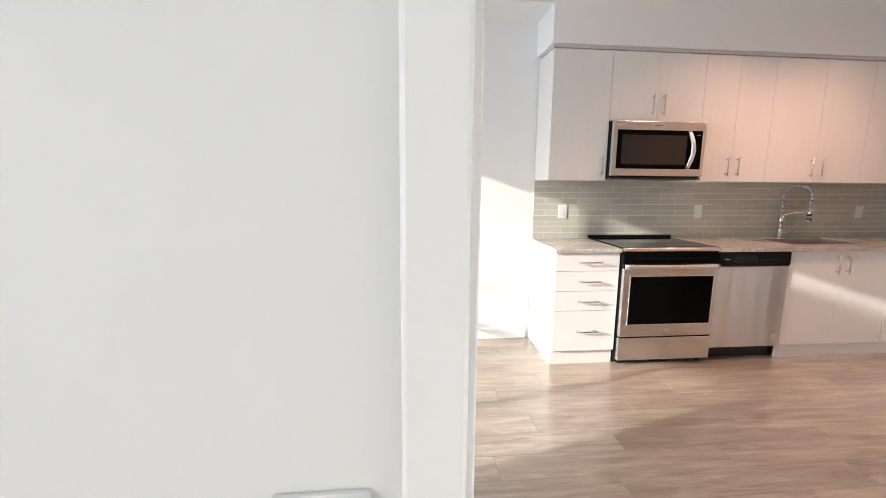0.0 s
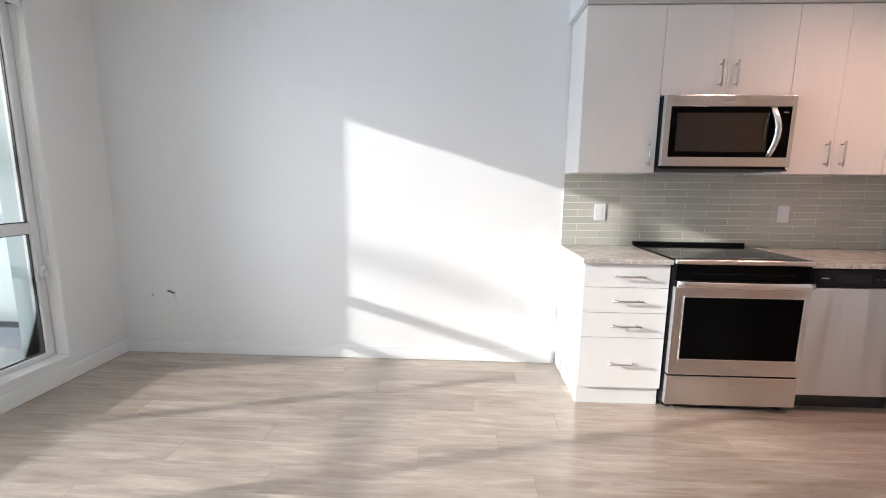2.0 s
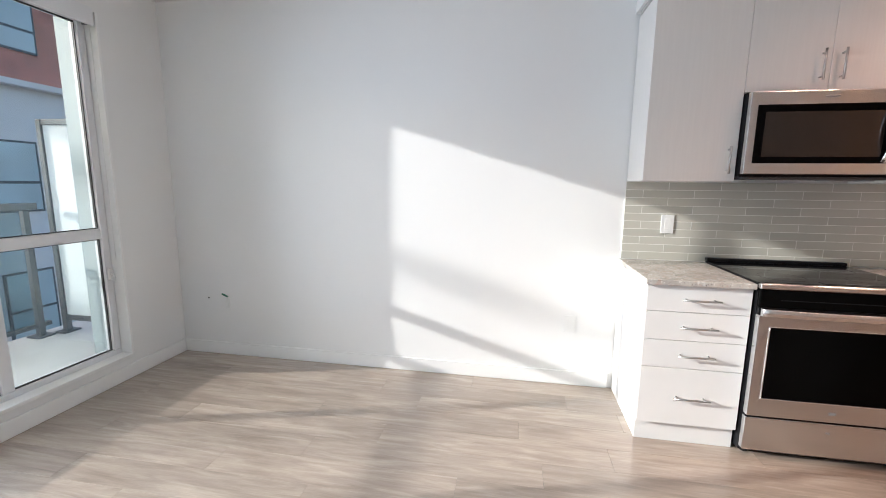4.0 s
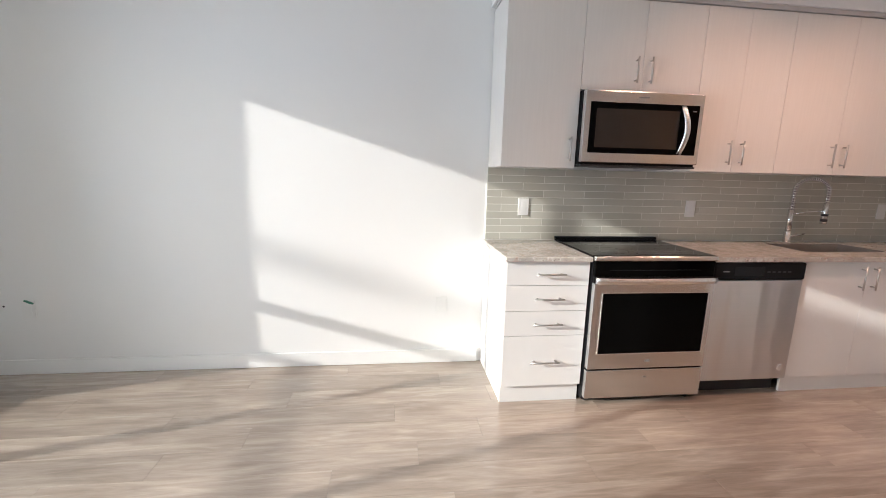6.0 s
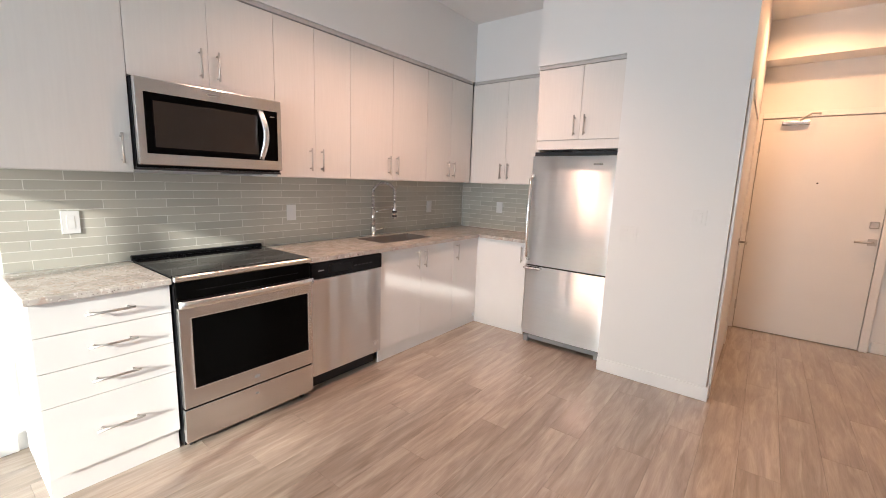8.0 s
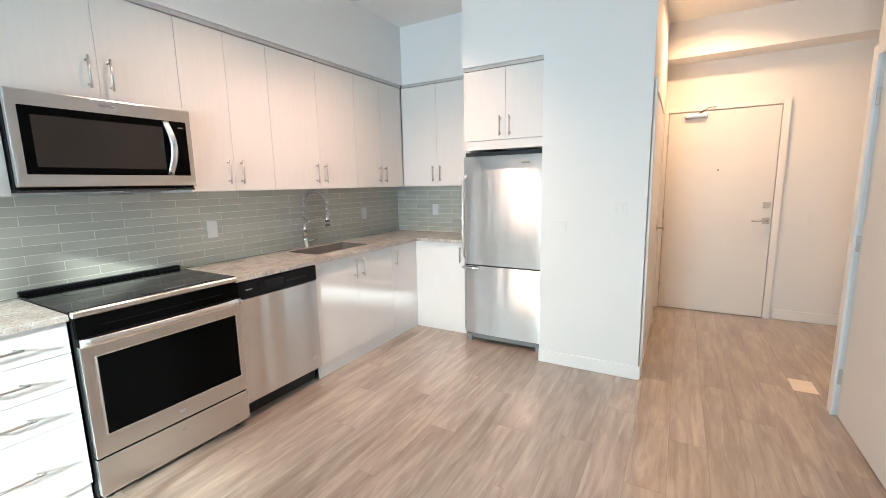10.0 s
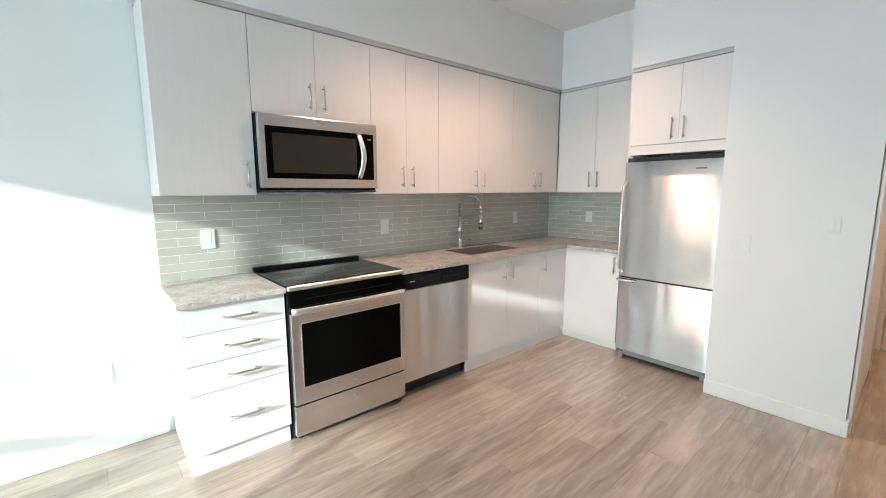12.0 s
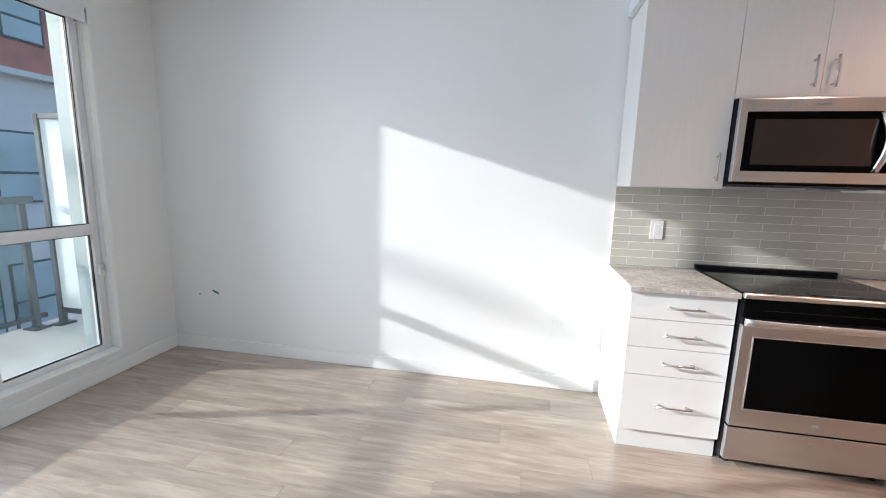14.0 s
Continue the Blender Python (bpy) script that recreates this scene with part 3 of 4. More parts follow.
# worktops
WT = "granite worktops"
slab("worktop", COUNTER, (-0.012, -0.625, 0.885, 0.499, -0.011, 0.914), label="speckled pale granite worktop beside the range", category="worktop", group=WT, bevel=0.003)
SX0, SX1, SY0, SY1 = 2.06, 2.69, -0.46, -0.12
bm = bmesh.new()
gx, gy = [1.266, SX0, SX1, 3.19, XE - 0.011], [-1.165, -0.627, SY0, SY1, -0.011]
grid = [[bm.verts.new((x, y, 0.914)) for y in gy] for x in gx]
cells = [(i, j) for i in range(4) for j in range(4) if (j > 0 or i == 3) and (i, j) != (1, 2)]
top_faces = [bm.faces.new((grid[i][j], grid[i + 1][j], grid[i + 1][j + 1], grid[i][j + 1])) for i, j in cells]
down = bmesh.ops.extrude_face_region(bm, geom=top_faces)
bmesh.ops.translate(bm, verts=[g for g in down["geom"] if isinstance(g, bmesh.types.BMVert)], vec=(0, 0, -0.03))
bmesh.ops.delete(bm, geom=[v for v in bm.verts if not v.link_faces], context="VERTS")
tagged(part("worktop", bm, COUNTER), "speckled pale granite corner worktop with a sink", "worktop", WT)
sink = thing("sink", ((SX0 + SX1) / 2, -0.3, 0.7), "rectangular undermount stainless steel sink", "sink")
bm = bmesh.new()
for b in ((SX0 + 0.002, SY0 + 0.002, 0.70, SX1 - 0.002, SY1 - 0.002, 0.704), (SX0 + 0.001, SY0 + 0.001, 0.704, SX0 + 0.005, SY1 - 0.001, 0.9125), (SX1 - 0.005, SY0 + 0.001, 0.704, SX1 - 0.001, SY1 - 0.001, 0.9125),
          (SX0 + 0.005, SY0 + 0.001, 0.704, SX1 - 0.005, SY0 + 0.005, 0.9125), (SX0 + 0.005, SY1 - 0.005, 0.704, SX1 - 0.005, SY1 - 0.001, 0.9125)):
    box(bm, *b)
part("basin", bm, SINK, sink)
bm = bmesh.new()
tube(bm, [(2.41, -0.3, 0.7045), (2.41, -0.3, 0.709)], [0.045, 0.04], 24)
part("drain", bm, CHROME, sink)

faucet = thing("faucet", (2.30, -0.07, 0.914), "chrome pull-down kitchen faucet with a spring neck", "faucet")
fx, fy = 2.30, -0.07
bm = bmesh.new()
tube(bm, [(fx, fy, 0.914), (fx, fy, 0.92), (fx, fy, 0.921), (fx, fy, 0.99), (fx, fy, 1.0)], [0.029, 0.029, 0.024, 0.024, 0.020], 20)
tube(bm, [(fx, fy, 1.0), (fx, fy, 1.16)], 0.019, 16)
part("column", bm, SATIN, faucet)
arch = [(fx, fy, 1.14)] + [(fx + 0.085 - 0.085 * math.cos(a), fy - 0.05 + 0.05 * math.cos(a), 1.30 + 0.09 * math.sin(a)) for a in [math.pi * k / 14 for k in range(15)]] + [(fx + 0.17, fy - 0.1, 1.20)]
bm = bmesh.new()
tube(bm, arch, 0.0075, 10)
hose = part("hose", bm, GREYPL, faucet)
coil, turns = [], 46
pts = [Vector(p) for p in arch]
lens = [0.0]
for a, b in zip(pts, pts[1:]):
    lens.append(lens[-1] + (b - a).length)
for k in range(turns * 8):
    s = lens[-1] * k / (turns * 8 - 1)
    i = max(j for j in range(len(lens) - 1) if lens[j] <= s)
    p = pts[i].lerp(pts[i + 1], (s - lens[i]) / (lens[i + 1] - lens[i]))
    w = (pts[i + 1] - pts[i]).normalized()
    u = w.cross(Vector((0.5, 0.86, 0.1))).normalized()
    v = w.cross(u)
    g = 2 * math.pi * k / 8
    coil.append(p + 0.0138 * (math.cos(g) * u + math.sin(g) * v))
bm = bmesh.new()
tube(bm, coil, 0.0042, 5)
part("spring", bm, SATIN, faucet)
bm = bmesh.new()
tube(bm, [(fx + 0.17, fy - 0.1, 1.21), (fx + 0.17, fy - 0.1, 1.15), (fx + 0.17, fy - 0.1, 1.07)], [0.016, 0.018, 0.021], 16)
head = part("spray_head", bm, SATIN, faucet)
for z in (1.125, 1.085):
    bm = bmesh.new()
    tube(bm, [(fx + 0.17, fy - 0.1, z), (fx + 0.17, fy - 0.1, z + 0.016)], 0.0215, 16)
    part("grip_ring", bm, RUBBER, head, "black grip ring")
bm = bmesh.new()
tube(bm, [(fx, fy, 1.125), (fx + 0.085, fy - 0.05, 1.15), (fx + 0.17, fy - 0.1, 1.16)], 0.005, 8)
part("spray_holder", bm, CHROME, faucet)
bm = bmesh.new()
tube(bm, [(fx + 0.015, fy, 0.965), (fx + 0.05, fy - 0.015, 0.968), (fx + 0.115, fy - 0.03, 0.985)], [0.013, 0.008, 0.006], 10)
part("lever", bm, SATIN, faucet)

# ---- range ----
RX0, RX1 = 0.503, 1.262
rng = thing("range", ((RX0 + RX1) / 2, -0.33, 0), "stainless steel slide-in electric range with black glass cooktop", "range")
slab("body", BLACK, (RX0 + 0.003, -0.62, 0.025, RX1 - 0.003, -0.015, 0.885), parent=rng, bevel=0.003)
top = slab("cooktop", GLASSBLK, (RX0 - 0.004, -0.62, 0.9165, RX1 + 0.004, -0.03, 0.924), (RX0 + 0.004, -0.62, 0.885, RX1 - 0.004, -0.03, 0.9165), parent=rng, bevel=0.002, label="black glass cooktop")
slab("rear_trim", BLACK, (RX0 - 0.002, -0.055, 0.924, RX1 + 0.002, -0.016, 0.945), parent=rng, bevel=0.006)
RINGS = material("burner_ring_print", (0.07, 0.07, 0.072), 0.2, vary=0.02)
for cx, cy, r in ((0.69, -0.21, 0.08), (1.08, -0.21, 0.10), (0.69, -0.46, 0.105), (1.07, -0.46, 0.08)):
    bm = bmesh.new()
    inner = [bm.verts.new((cx + (r - 0.003) * math.cos(a), cy + (r - 0.003) * math.sin(a), 0.9245)) for a in (2 * math.pi * k / 48 for k in range(48))]
    outer = [bm.verts.new((cx + r * math.cos(a), cy + r * math.sin(a), 0.9245)) for a in (2 * math.pi * k / 48 for k in range(48))]
    for k in range(48):
        bm.faces.new((inner[k], inner[(k + 1) % 48], outer[(k + 1) % 48], outer[k]))
    part("burner_ring", bm, RINGS, top, "thin grey burner outline")
bm = bmesh.new()
box(bm, RX0 - 0.004, -0.652, 0.894, RX1 + 0.004, -0.62, 0.9235, 0.009, 3)
part("front_trim", bm, STEEL, rng)
bm = bmesh.new()
box(bm, RX0 + 0.004, -0.64, 0.80, RX1 - 0.004, -0.6, 0.894, 0.006)
panel = part("control_panel", bm, OVENGLASS, rng)
slab("control_strip", GLASSBLK, (0.80, -0.602, 0.9242, 1.16, -0.555, 0.9252), parent=top, label="touch control strip on the glass")
slab("display", PRINT, (0.90, -0.590, 0.9253, 1.0, -0.582, 0.9256), parent=top, label="faint control print")
oven = slab("oven_door", STEEL, (RX0 + 0.004, -0.655, 0.236, RX1 - 0.004, -0.618, 0.765), parent=rng, bevel=0.004)
slab("window", OVENGLASS, (0.562, -0.6575, 0.335, 1.222, -0.65, 0.706), parent=oven, bevel=0.004, label="black glass oven window")
slab("window_bezel", SATIN, (0.556, -0.6585, 0.329, 1.228, -0.652, 0.335), (0.556, -0.6585, 0.706, 1.228, -0.652, 0.711), (0.556, -0.6585, 0.335, 0.562, -0.652, 0.706), (1.222, -0.6585, 0.335, 1.228, -0.652, 0.706), parent=oven, bevel=0.0015, label="thin bright window surround")
slab("vent_slot", BLACK, (0.60, -0.6412, 0.838, 1.17, -0.639, 0.842), parent=panel, label="narrow vent slot")
slab("door_top", BLACK, (RX0 + 0.006, -0.64, 0.765, RX1 - 0.006, -0.61, 0.80), parent=rng)
bm = bmesh.new()
span = 20
rail = [[], []]
for k in range(span + 1):
    u = k / span
    yk = -0.672 - 0.024 * math.sin(math.pi * u) ** 0.6
    for side, dy in enumerate((0.0, 0.014)):
        rail[side].append([bm.verts.new((RX0 + 0.006 + (RX1 - RX0 - 0.012) * u, yk + dy - c, z)) for z, c in ((0.766, 0.0), (0.769, 0.004 * (1 - side)), (0.800, 0.004 * (1 - side)), (0.803, 0.0))])
for k in range(span):
    for front in rail:
        for j in range(3):
            bm.faces.new((front[k][j], front[k + 1][j], front[k + 1][j + 1], front[k][j + 1])).smooth = True
    for j in (0, 3):
        bm.faces.new((rail[0][k][j], rail[1][k][j], rail[1][k + 1][j], rail[0][k + 1][j]))
for k in (0, span):
    bm.faces.new(rail[0][k] + rail[1][k][::-1])
for hx in (RX0 + 0.03, RX1 - 0.03):
    box(bm, hx - 0.016, -0.672, 0.774, hx + 0.016, -0.638, 0.796, 0.003)
part("handle", bm, SATIN, oven, "stainless bar handle")
slab("storage_drawer", STEEL, (RX0 + 0.004, -0.65, 0.045, RX1 - 0.004, -0.615, 0.226), parent=rng, bevel=0.004)
slab("drawer_gap", BLACK, (RX0 + 0.006, -0.635, 0.226, RX1 - 0.006, -0.61, 0.236), parent=rng)
slab("badge", PRINT, (0.868, -0.6565, 0.275, 0.900, -0.654, 0.292), parent=oven, bevel=0.001, label="small oval badge")
slab("badge", PRINT, (0.872, -0.6515, 0.172, 0.892, -0.649, 0.182), parent=rng, bevel=0.001, label="small badge on the drawer")
for lx in (RX0 + 0.05, RX1 - 0.05):
    for ly in (-0.58, -0.08):
        bm = bmesh.new()
        tube(bm, [(lx, ly, 0), (lx, ly, 0.03)], 0.018, 10)
        part("foot", bm, RUBBER, rng)

# ---- dishwasher ----
DX0, DX1 = 1.272, 1.886
dw = thing("dishwasher", ((DX0 + DX1) / 2, -0.3, 0), "stainless steel dishwasher with black control panel", "dishwasher")
slab("body", BLACK, (DX0 + 0.002, -0.58, 0.10, DX1 - 0.002, -0.02, 0.875), parent=dw)
bm = bmesh.new()
box(bm, DX0 + 0.002, -0.625, 0.772, DX1 - 0.002, -0.58, 0.878, 0.008, 3)
cp = part("control_panel", bm, BLACK, dw)
for k in range(5):
    slab("button", RUBBER, (1.62 + 0.035 * k, -0.6265, 0.818, 1.642 + 0.035 * k, -0.624, 0.826), parent=cp)
slab("brand_bar", PRINT, (1.325, -0.6265, 0.822, 1.368, -0.624, 0.829), parent=cp, label="small brand mark as a plain bar")
slab("pocket_handle", GLASSBLK, (1.40, -0.6265, 0.80, 1.60, -0.624, 0.855), parent=cp, bevel=0.001, label="recessed pull pocket")
door = slab("door", STEELD, (DX0 + 0.003, -0.618, 0.112, DX1 - 0.003, -0.58, 0.768), parent=dw, bevel=0.005)
bm = bmesh.new()
tube(bm, [(1.83, -0.6175, 0.19), (1.83, -0.6195, 0.19), (1.83, -0.6205, 0.19)], [0.022, 0.021, 0.018], 24)
part("badge", bm, SHADOWGAP, door, "small round badge")
slab("toe_panel", RUBBER, (DX0 + 0.004, -0.535, 0.0, DX1 - 0.004, -0.51, 0.10), parent=dw)

# ---- microwave ----
MX0, MX1, MZ0, MZ1, MY = 0.468, 1.226, 1.44, 1.868, -0.415
mw = thing("microwave", ((MX0 + MX1) / 2, -0.2, MZ0), "stainless over-the-range microwave under a wall cabinet", "microwave")
slab("body", BLACK, (MX0, MY + 0.035, MZ0, MX1, -0.012, MZ1), parent=mw, bevel=0.002)
slab("door", STEEL, (MX0 + 0.002, MY, MZ0 + 0.012, MX1 - 0.002, MY + 0.033, MZ1 - 0.002), parent=mw, bevel=0.005)
face = mw.children[-1]
slab("window", OVENGLASS, (MX0 + 0.038, MY - 0.003, MZ0 + 0.068, MX1 - 0.030, MY + 0.003, MZ1 - 0.068), parent=face, bevel=0.002, label="black glass door panel")
slab("mesh_screen", MWGLASS, (MX0 + 0.075, MY - 0.0042, MZ0 + 0.10, MX1 - 0.155, MY - 0.0025, MZ1 - 0.105), parent=face, bevel=0.0005, label="smoked see-through screen")
slab("display", PRINT, (MX1 - 0.075, MY - 0.0045, MZ1 - 0.105, MX1 - 0.05, MY - 0.0028, MZ1 - 0.098), parent=face, label="small clock display")
bm = bmesh.new()
hx0 = MX1 - 0.135
arc = [(hx0 - 0.002 + 0.007 * math.sin(math.pi * k / 12), MY - 0.004 - 0.042 * math.sin(math.pi * k / 12), MZ0 + 0.075 + 0.277 * k / 12) for k in range(13)]
tube(bm, arc, 0.012, 12)
for v in bm.verts:
    v.co.x = hx0 + (v.co.x - hx0) * 1.55
part("handle", bm, SATIN, face, "bowed satin steel handle")
slab("brand_bar", PRINT, (0.80, MY - 0.0015, MZ1 - 0.037, 0.865, MY + 0.001, MZ1 - 0.031), parent=face, label="small brand mark as a plain bar")
slab("vent_grille", RUBBER, (MX0 + 0.01, MY + 0.008, MZ0 - 0.012, MX1 - 0.01, -0.06, MZ0 - 0.001), parent=mw)
slab("lamp_cover", PRINT, (0.95, -0.30, MZ0 - 0.018, 1.15, -0.18, MZ0 - 0.013), parent=mw)

# ---- fridge ----
FY0, FY1, FX = -1.205, -1.91, 3.09
fr = thing("refrigerator", (3.4, (FY0 + FY1) / 2, 0), "stainless steel bottom-freezer refrigerator in a niche", "refrigerator")
slab("body", GREYPL, (FX + 0.065, FY1 + 0.01, 0.05, XE - 0.02, FY0 - 0.01, 1.66), parent=fr, bevel=0.004)


def curved_door(name, z0, z1):
    bm = bmesh.new()
    n = 16
    bow = [(FX - 0.004 - 0.005 * math.sin(math.pi * k / n), FY0 - 0.012 + (FY1 - FY0 + 0.024) * k / n) for k in range(n + 1)]
    turn = [math.pi / 2 * k / 5 for k in range(5)]
    pro = [(FX + 0.008 - 0.012 * math.sin(a), FY0 - 0.012 + 0.012 * math.cos(a)) for a in turn] + bow + [(FX + 0.008 - 0.012 * math.cos(a), FY1 + 0.012 - 0.012 * math.sin(a)) for a in turn[1:]] + [(FX + 0.008, FY1)]
    ring = pro + [(FX + 0.06, FY1), (FX + 0.06, FY0)]
    n = len(pro) - 1
    lo = [bm.verts.new((x, y, z0)) for x, y in ring]
    hi = [bm.verts.new((x, y, z1)) for x, y in ring]
    for k in range(len(ring)):
        f = bm.faces.new((lo[k], lo[(k + 1) % len(ring)], hi[(k + 1) % len(ring)], hi[k]))
        f.smooth = k < n
    bm.faces.new(lo), bm.faces.new(hi)
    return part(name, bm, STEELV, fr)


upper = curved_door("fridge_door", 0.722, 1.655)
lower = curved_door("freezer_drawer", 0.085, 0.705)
slab("door_gasket", RUBBER, (FX + 0.012, FY1 + 0.006, 0.70, FX + 0.062, FY0 - 0.006, 0.73), parent=fr)
slab("top_cover", RUBBER, (FX + 0.03, FY1 + 0.004, 1.656, XE - 0.1, FY0 - 0.004, 1.69), parent=fr, bevel=0.003)
bm = bmesh.new()
tube(bm, [(FX - 0.004, -1.225, 0.76), (FX - 0.04, -1.222, 0.80), (FX - 0.062, -1.222, 1.10), (FX - 0.062, -1.222, 1.15), (FX - 0.04, -1.222, 1.46), (FX - 0.004, -1.225, 1.50)], [0.014, 0.016, 0.018, 0.018, 0.016, 0.014], 14)
part("handle", bm, SATIN, upper, "bowed stainless handle")
slab("drawer_pull", STEEL, (FX - 0.05, -1.36, 0.685, FX + 0.0, -1.20, 0.705), parent=lower, bevel=0.006, label="stainless drawer pull")
slab("toe_grille", GREYPL, (FX + 0.03, FY1 + 0.03, 0.03, FX + 0.06, FY0 - 0.03, 0.08), parent=fr, bevel=0.003)
for y in (FY0 - 0.03, FY1 + 0.03):
    slab("foot", GREYPL, (FX + 0.02, y - 0.025, 0.0, FX + 0.10, y + 0.025, 0.06), parent=fr, bevel=0.006)
for z in (0.80, 1.47):
    bm = bmesh.new()
    tube(bm, [(FX - 0.004, FY1 + 0.035, z), (FX + 0.004, FY1 + 0.035, z)], 0.007, 10)
    part("plug", bm, RUBBER, upper, "small dark plug button")
slab("brand_bar", PRINT, (FX - 0.0135, -1.80, 1.585, FX - 0.006, -1.73, 1.595), parent=upper, label="small brand mark as a plain bar")


# ---- outlets and switches ----
def plate(name, at, axis, label, category, w=0.075, h=0.117, rockers=1):
    """A plate on a wall; axis: the way its face looks (-y or -x)."""
    x, y, z = at
    t = thing(name, at, label, category, "wall plates")

    def put(nm, u0, u1, v0, v1, d0, d1, mat, parent, bevel=0.0015):
        if axis == "-y":
            b = (x + u0, y - d1, z + v0, x + u1, y - d0, z + v1)
        elif axis == "+y":
            b = (x + u0, y + d0, z + v0, x + u1, y + d1, z + v1)
        else:
            b = (x - d1, y - u1, z + v0, x - d0, y - u0, z + v1)
        return slab(nm, mat, b, parent=parent, bevel=bevel)

    put("cover", -w / 2, w / 2, -h / 2, h / 2, 0, 0.006, WHITEPL, t)
    for k in range(rockers):
        c = (k - (rockers - 1) / 2) * 0.046
        if category == "outlet":
            put("socket_face", c - 0.017, c + 0.017, -0.034, 0.034, 0.005, 0.0075, WHITEPL, t)
        else:
            put("rocker", c - 0.016, c + 0.016, -0.033, 0.033, 0.005, 0.009, WHITEPL, t)
    return t


plate("outlet", (0.263, -0.0105, 1.147), "-y", "white outlet plate on the tiled backsplash", "outlet")
plate("outlet", (1.527, -0.0105, 1.150), "-y", "white outlet plate on the tiled backsplash", "outlet")
plate("outlet", (3.145, -0.0105, 1.149), "-y", "white outlet plate on the tiled backsplash", "outlet")
plate("outlet", (XE - 0.0105, -0.517, 1.155), "-x", "white outlet plate on the side backsplash", "outlet")
plate("outlet", (-0.298, 0, 0.442), "-y", "white outlet plate low on the wall", "outlet")
plate("wall_jack", (-2.955, 0, 0.443), "-y", "white cable plate low on the wall", "outlet")
# a torn curl of tape with ragged ends, and a screw head in the wall beside it
bm = bmesh.new()
edge = [(-0.028 + 0.056 * k / 7, 0.008 * math.cos(3.2 * k / 7) + 0.002 * (k % 2)) for k in range(8)]
low_side = [bm.verts.new((-2.949 + u, -0.0068, 0.492 + v - 0.006 - 0.004 * math.sin(math.pi * k / 7))) for k, (u, v) in enumerate(edge)]
top_side = [bm.verts.new((-2.949 + u, -0.0085, 0.492 + v + 0.004 + 0.005 * math.sin(math.pi * k / 7))) for k, (u, v) in enumerate(edge)]
strip = [bm.faces.new((low_side[k], low_side[k + 1], top_side[k + 1], top_side[k])) for k in range(7)]
pulled = bmesh.ops.extrude_face_region(bm, geom=strip)
bmesh.ops.translate(bm, verts=[g for g in pulled["geom"] if isinstance(g, bmesh.types.BMVert)], vec=(0, -0.0012, 0))
tagged(part("tape", bm, PATCH), "torn curl of green tape on the cable plate", "tape")
bm = bmesh.new()
tube(bm, [(-3.1, 0.0, 0.463), (-3.1, -0.003, 0.463), (-3.1, -0.004, 0.463)], [0.006, 0.006, 0.004], 10)
tagged(part("screw", bm, RUBBER), "small dark screw head in the white wall", "screw")
plate("light_switch", (XP, -2.066, 1.085), "-x", "white double light switch on the wall end", "switch", w=0.115, rockers=2)
plate("thermostat", (XP, -2.495, 1.235), "-x", "white thermostat plate on the wall end", "thermostat", w=0.08, h=0.10)
plate("light_switch", (-1.190, YS2, 1.085), "-y", "white light switch beside the bedroom door", "switch")
plate("light_switch", (XH, -3.98, 1.03), "-x", "white light switch beside the entry door", "switch")

# ---- entrance hall ----
entry = thing("entry_door", (XH, -3.18, 0), "closed white entry door with nickel lever and closer", "door", kind="structure")
EY0, EY1, EZ = -2.705, -3.652, 2.115
leaf = slab("door_leaf", DOORPAINT, (XH - 0.03, EY1, 0.008, XH - 0.005, EY0, EZ), parent=entry, bevel=0.002)
# grey sheet standing in for the shade in the gap round the leaf
slab("door_edge_gap", SHADOWGAP, (XH - 0.006, EY1 - 0.006, 0.0, XH - 0.002, EY0 + 0.006, EZ + 0.008), parent=entry)
for b in ((XH - 0.042, EY0 + 0.006, 0, XH - 0.001, YP1 - 0.001, EZ + 0.06), (XH - 0.042, EY1 - 0.065, 0, XH - 0.001, EY1 - 0.006, EZ + 0.06), (XH - 0.042, EY1 - 0.006, EZ + 0.008, XH - 0.001, EY0 + 0.006, EZ + 0.06)):
    slab("frame", TRIM, b, parent=entry, bevel=0.003)
slab("deadbolt", NICKEL, (XH - 0.045, -3.635, 1.13, XH - 0.029, -3.575, 1.19), parent=leaf, bevel=0.004)
bm = bmesh.new()
box(bm, XH - 0.042, -3.64, 0.975, XH - 0.029, -3.58, 1.035, 0.004)
tube(bm, [(XH - 0.03, -3.61, 1.005), (XH - 0.085, -3.61, 1.005), (XH - 0.085, -3.60, 1.005), (XH - 0.083, -3.49, 1.005)], 0.010, 10)
part("lever", bm, NICKEL, leaf, "nickel lever handle")
closer = slab("door_closer", NICKEL, (XH - 0.078, -3.05, 2.05, XH - 0.03, -2.85, 2.085), parent=leaf, bevel=0.006, label="silver door closer box")
bm = bmesh.new()
tube(bm, [(XH - 0.06, -2.98, 2.095), (XH - 0.20, -3.05, 2.13), (XH - 0.03, -3.12, 2.15)], 0.008, 8)
part("closer_arm", bm, NICKEL, closer)
for z in (0.25, 1.06, 1.85):
    slab("hinge", NICKEL, (XH - 0.046, EY0 - 0.004, z - 0.05, XH - 0.03, EY0 + 0.012, z + 0.05), parent=entry, bevel=0.003)
bm = bmesh.new()
tube(bm, [(XH - 0.033, -3.176, 1.515), (XH - 0.029, -3.176, 1.515)], 0.008, 12)
part("peephole", bm, RUBBER, leaf)

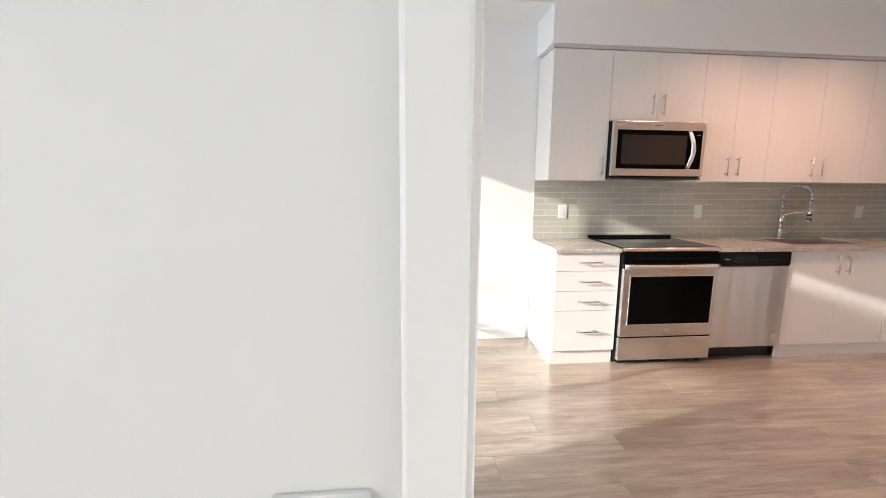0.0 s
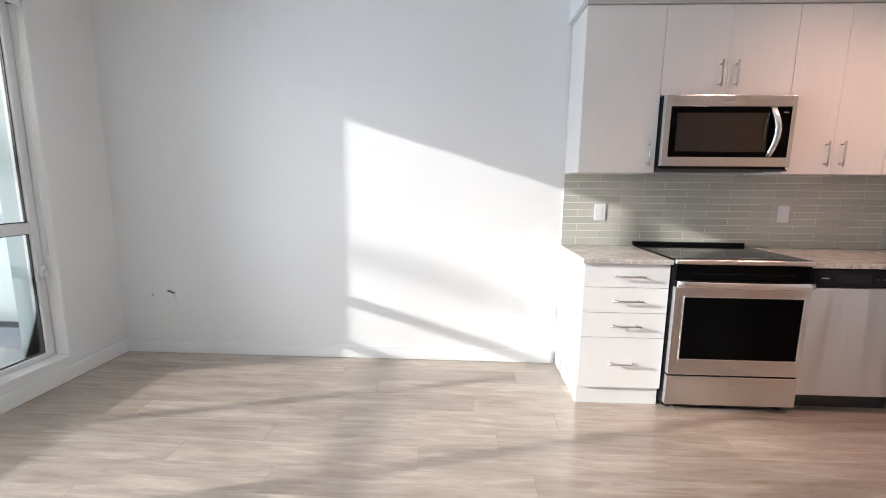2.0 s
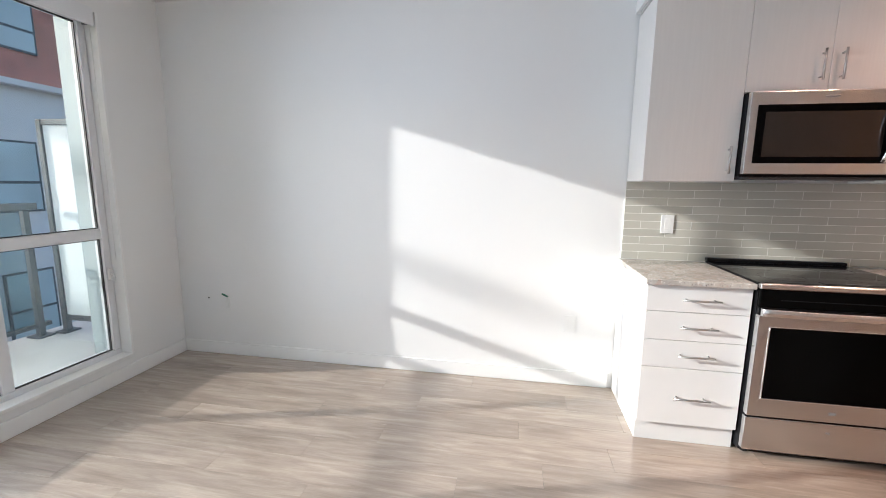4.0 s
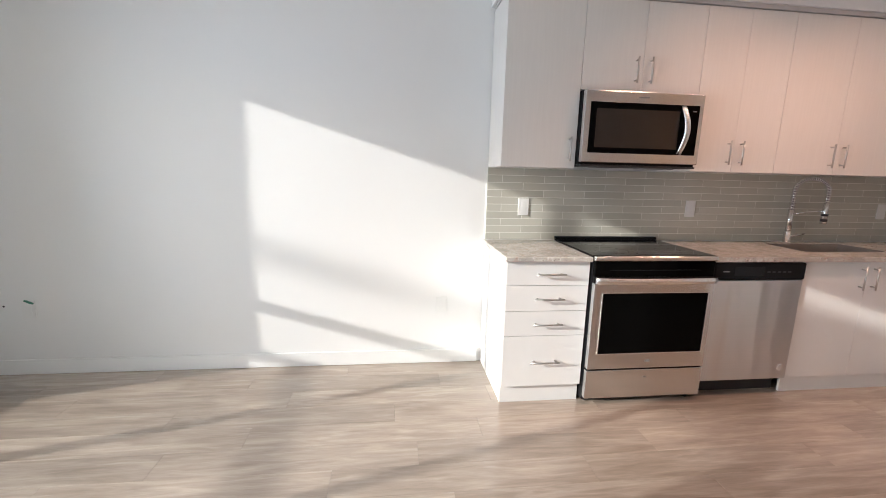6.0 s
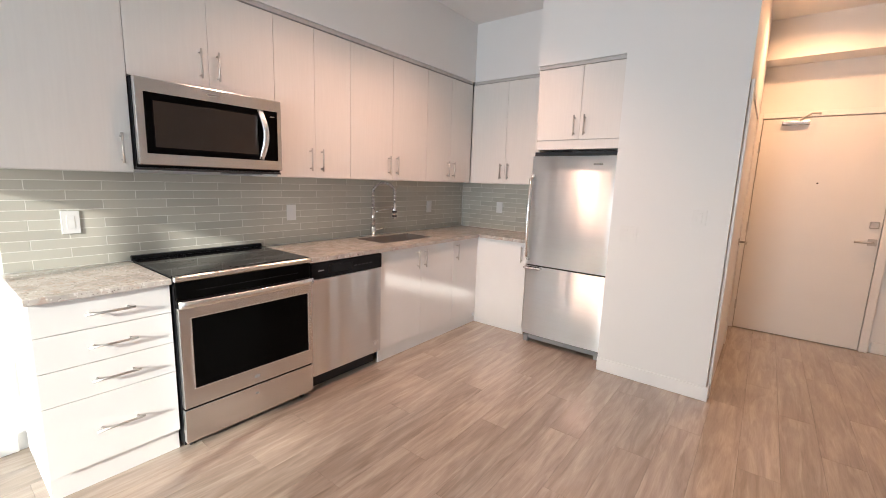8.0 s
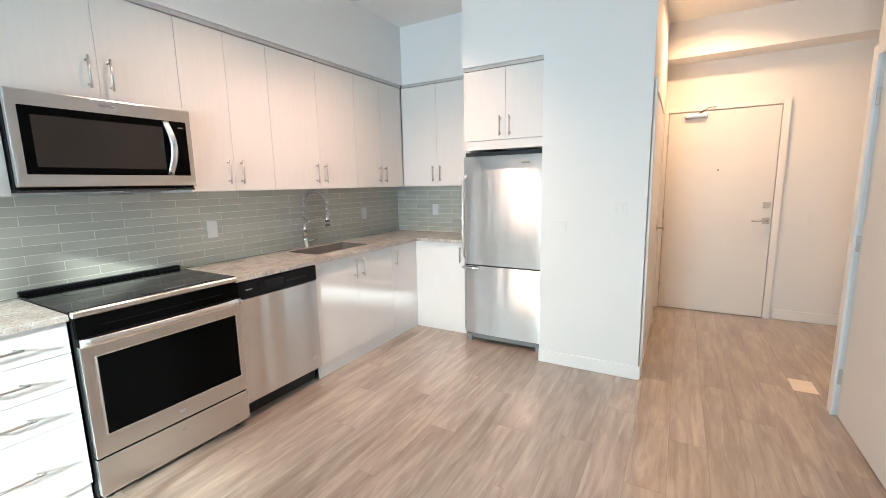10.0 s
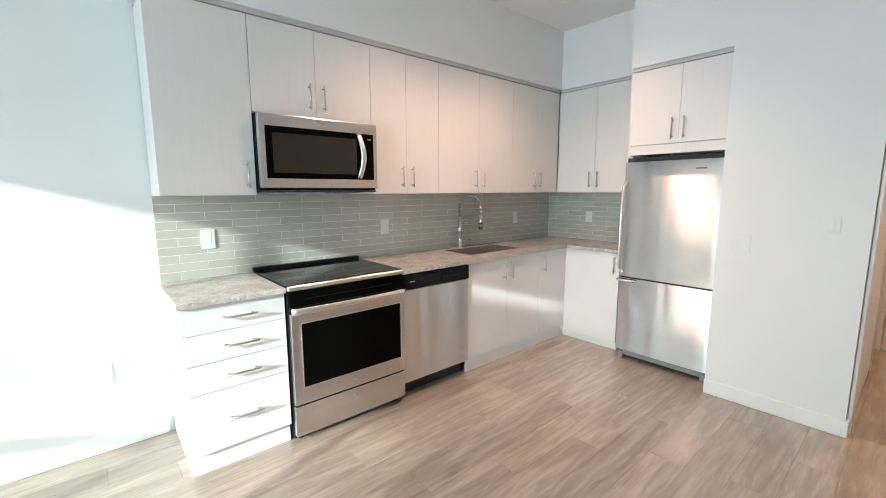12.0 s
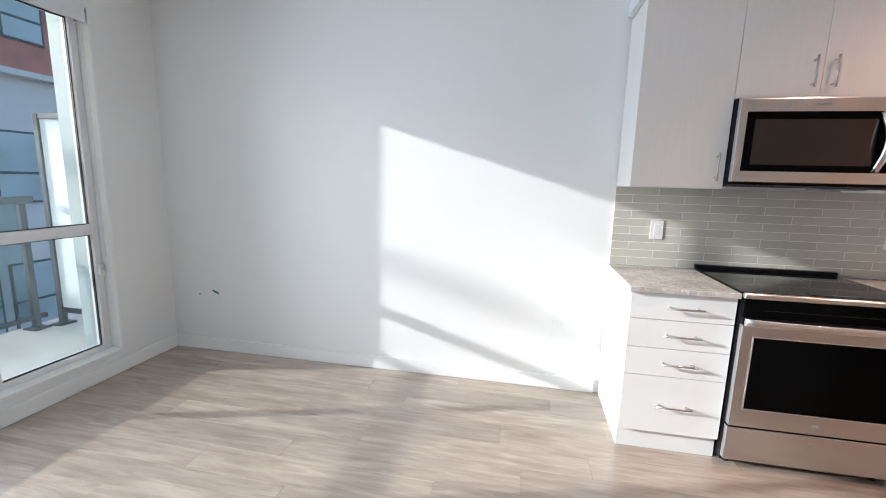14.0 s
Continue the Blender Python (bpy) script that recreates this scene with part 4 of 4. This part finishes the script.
closet = thing("closet_door", (4.0, YP1, 0), "closed white closet door in the hall wall", "door", kind="structure")
cl = slab("door_leaf", DOORPAINT, (3.10, YP1 - 0.012, 0.008, 4.32, YP1 - 0.002, 2.03), parent=closet, bevel=0.002)
for b in ((3.02, YP1 - 0.02, 0, 3.095, YP1 - 0.001, 2.10), (4.325, YP1 - 0.02, 0, 4.40, YP1 - 0.001, 2.10), (3.095, YP1 - 0.02, 2.035, 4.325, YP1 - 0.001, 2.10)):
    slab("casing", TRIM, b, parent=closet, bevel=0.004)
bm = bmesh.new()
box(bm, 4.19, YP1 - 0.02, 0.95, 4.25, YP1 - 0.011, 1.01, 0.003)
tube(bm, [(4.22, YP1 - 0.012, 0.98), (4.22, YP1 - 0.065, 0.98), (4.21, YP1 - 0.07, 0.98), (4.11, YP1 - 0.068, 0.98)], 0.009, 10)
part("lever", bm, NICKEL, cl, "nickel lever handle")

bath = thing("bathroom_door", (2.6, YH, 0), "closed white door in the hall wall", "door", kind="structure")
slab("door_leaf", DOORPAINT, (2.17, YH - 0.05, 0.008, 2.985, YH - 0.012, 2.05), parent=bath, bevel=0.002)
for b in ((2.09, YH + 0.001, 0, 2.16, YH + 0.018, 2.12), (2.99, YH + 0.001, 0, 3.06, YH + 0.018, 2.12), (2.16, YH + 0.001, 2.06, 2.99, YH + 0.018, 2.12)):
    slab("casing", TRIM, b, parent=bath, bevel=0.004)
for z in (0.25, 1.05, 1.85):
    slab("hinge", NICKEL, (2.978, YH - 0.014, z - 0.045, 2.996, YH + 0.004, z + 0.045), parent=bath, bevel=0.002)
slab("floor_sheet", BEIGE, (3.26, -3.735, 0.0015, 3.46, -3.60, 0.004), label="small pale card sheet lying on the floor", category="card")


# ---- ceiling lights ----
GLOW = bpy.data.materials.new("lamp_glow")
GLOW.use_nodes = True
GLOW.node_tree.nodes["Principled BSDF"].inputs["Emission Color"].default_value = (1, 0.72, 0.48, 1)
GLOW.node_tree.nodes["Principled BSDF"].inputs["Emission Strength"].default_value = 6
for px, py, pz in [(a, b, H) for a, b in POTS] + [(*HALL_LIGHT, H)]:
    t = thing("recessed_light", (px, py, pz), "white recessed ceiling downlight", "ceiling light", "recessed lights")
    bm = bmesh.new()
    tube(bm, [(px, py, pz - 0.006), (px, py, pz - 0.0005)], [0.068, 0.072], 32)
    part("trim_ring", bm, WHITEPL, t)
    bm = bmesh.new()
    tube(bm, [(px, py, pz - 0.0085), (px, py, pz - 0.0065)], 0.045, 24)
    part("lens", bm, GLOW, t, "glowing warm lens")


# ---- tiles of the backsplash ----
def piece_mesh(name, lx, ly, lz, mat, bevel):
    bm = bmesh.new()
    box(bm, -lx / 2, -ly / 2, -lz / 2, lx / 2, ly / 2, lz / 2, bevel, 1)
    me = bpy.data.meshes.new(name)
    bm.to_mesh(me)
    bm.free()
    me.materials.append(mat)
    return me


TW, TH, TT = 0.30, 0.0496, 0.008
splash = structure("backsplash", GROUT, (0.0, -0.0095, 0.9145, XE - 0.0005, -0.0005, ZU - 0.001), label="grey-green glazed tile backsplash", category="backsplash")
splash_side = structure("backsplash", GROUT, (XE - 0.0095, -1.165, 0.9145, XE - 0.0005, -0.0100, ZU - 0.001), label="grey-green glazed tile backsplash on the side wall", category="backsplash")
tiles = {}


def tile(length, height, side):
    key = (round(length, 4), round(height, 4), side)
    if key not in tiles:
        tiles[key] = piece_mesh("tile", *((length, TT, height) if not side else (TT, length, height)), TILE, 0.0012)
    return tiles[key]


def lay(start, stop, side):
    row, z = 0, 0.9155
    while z < ZU - 0.01:
        top = min(z + TH, ZU - 0.001)
        s = start - (0.045 if row % 2 else 0.195)
        while s < stop:
            a, b = max(s, start) + 0.001, min(s + TW, stop) - 0.001
            if b - a > 0.01:
                ob = new("tile", tile(b - a - 0.0008, top - z - 0.0030, side))
                ob.parent = splash_side if side else splash
                ob.location = (XE - 0.0062, -(a + b) / 2, (z + top) / 2) if side else ((a + b) / 2, -0.0062, (z + top) / 2)
            s += TW
        z, row = z + TH, row + 1


lay(0.0, XE - 0.011, False)
lay(0.0115, 1.165, True)

# ---- floor planks ----
PW, PL = 0.18, 1.22
floor = structure("floor", SUBFLOOR, (XW, YB, -0.0118, XH, 0, -0.0105), label="grey-brown wood plank floor", category="floor")
planks = {}
rnd = random.Random(7)


def plank(length, width):
    key = (round(length, 3), round(width, 3))
    if key not in planks:
        planks[key] = piece_mesh("plank", length, width, 0.010, FLOOR, 0.0006)
    return planks[key]


y, row = 0.0, 0
while y > YB:
    y1 = max(y - PW, YB)
    x0, x1 = (XW, XH) if y > -4.65 else (XW, 0.0)
    s = x0 - (0.0, 0.62, 0.27, 0.93, 0.41, 0.78)[row % 6] - rnd.random() * 0.12
    while s < x1:
        a, b = max(s, x0), min(s + PL, x1)
        if b - a > 0.02:
            ob = new("plank", plank(b - a - 0.0006, y - y1 - 0.0006))
            ob.location = ((a + b) / 2, (y + y1) / 2, -0.005)
            ob.parent = floor
        s += PL
    y, row = y1, row + 1
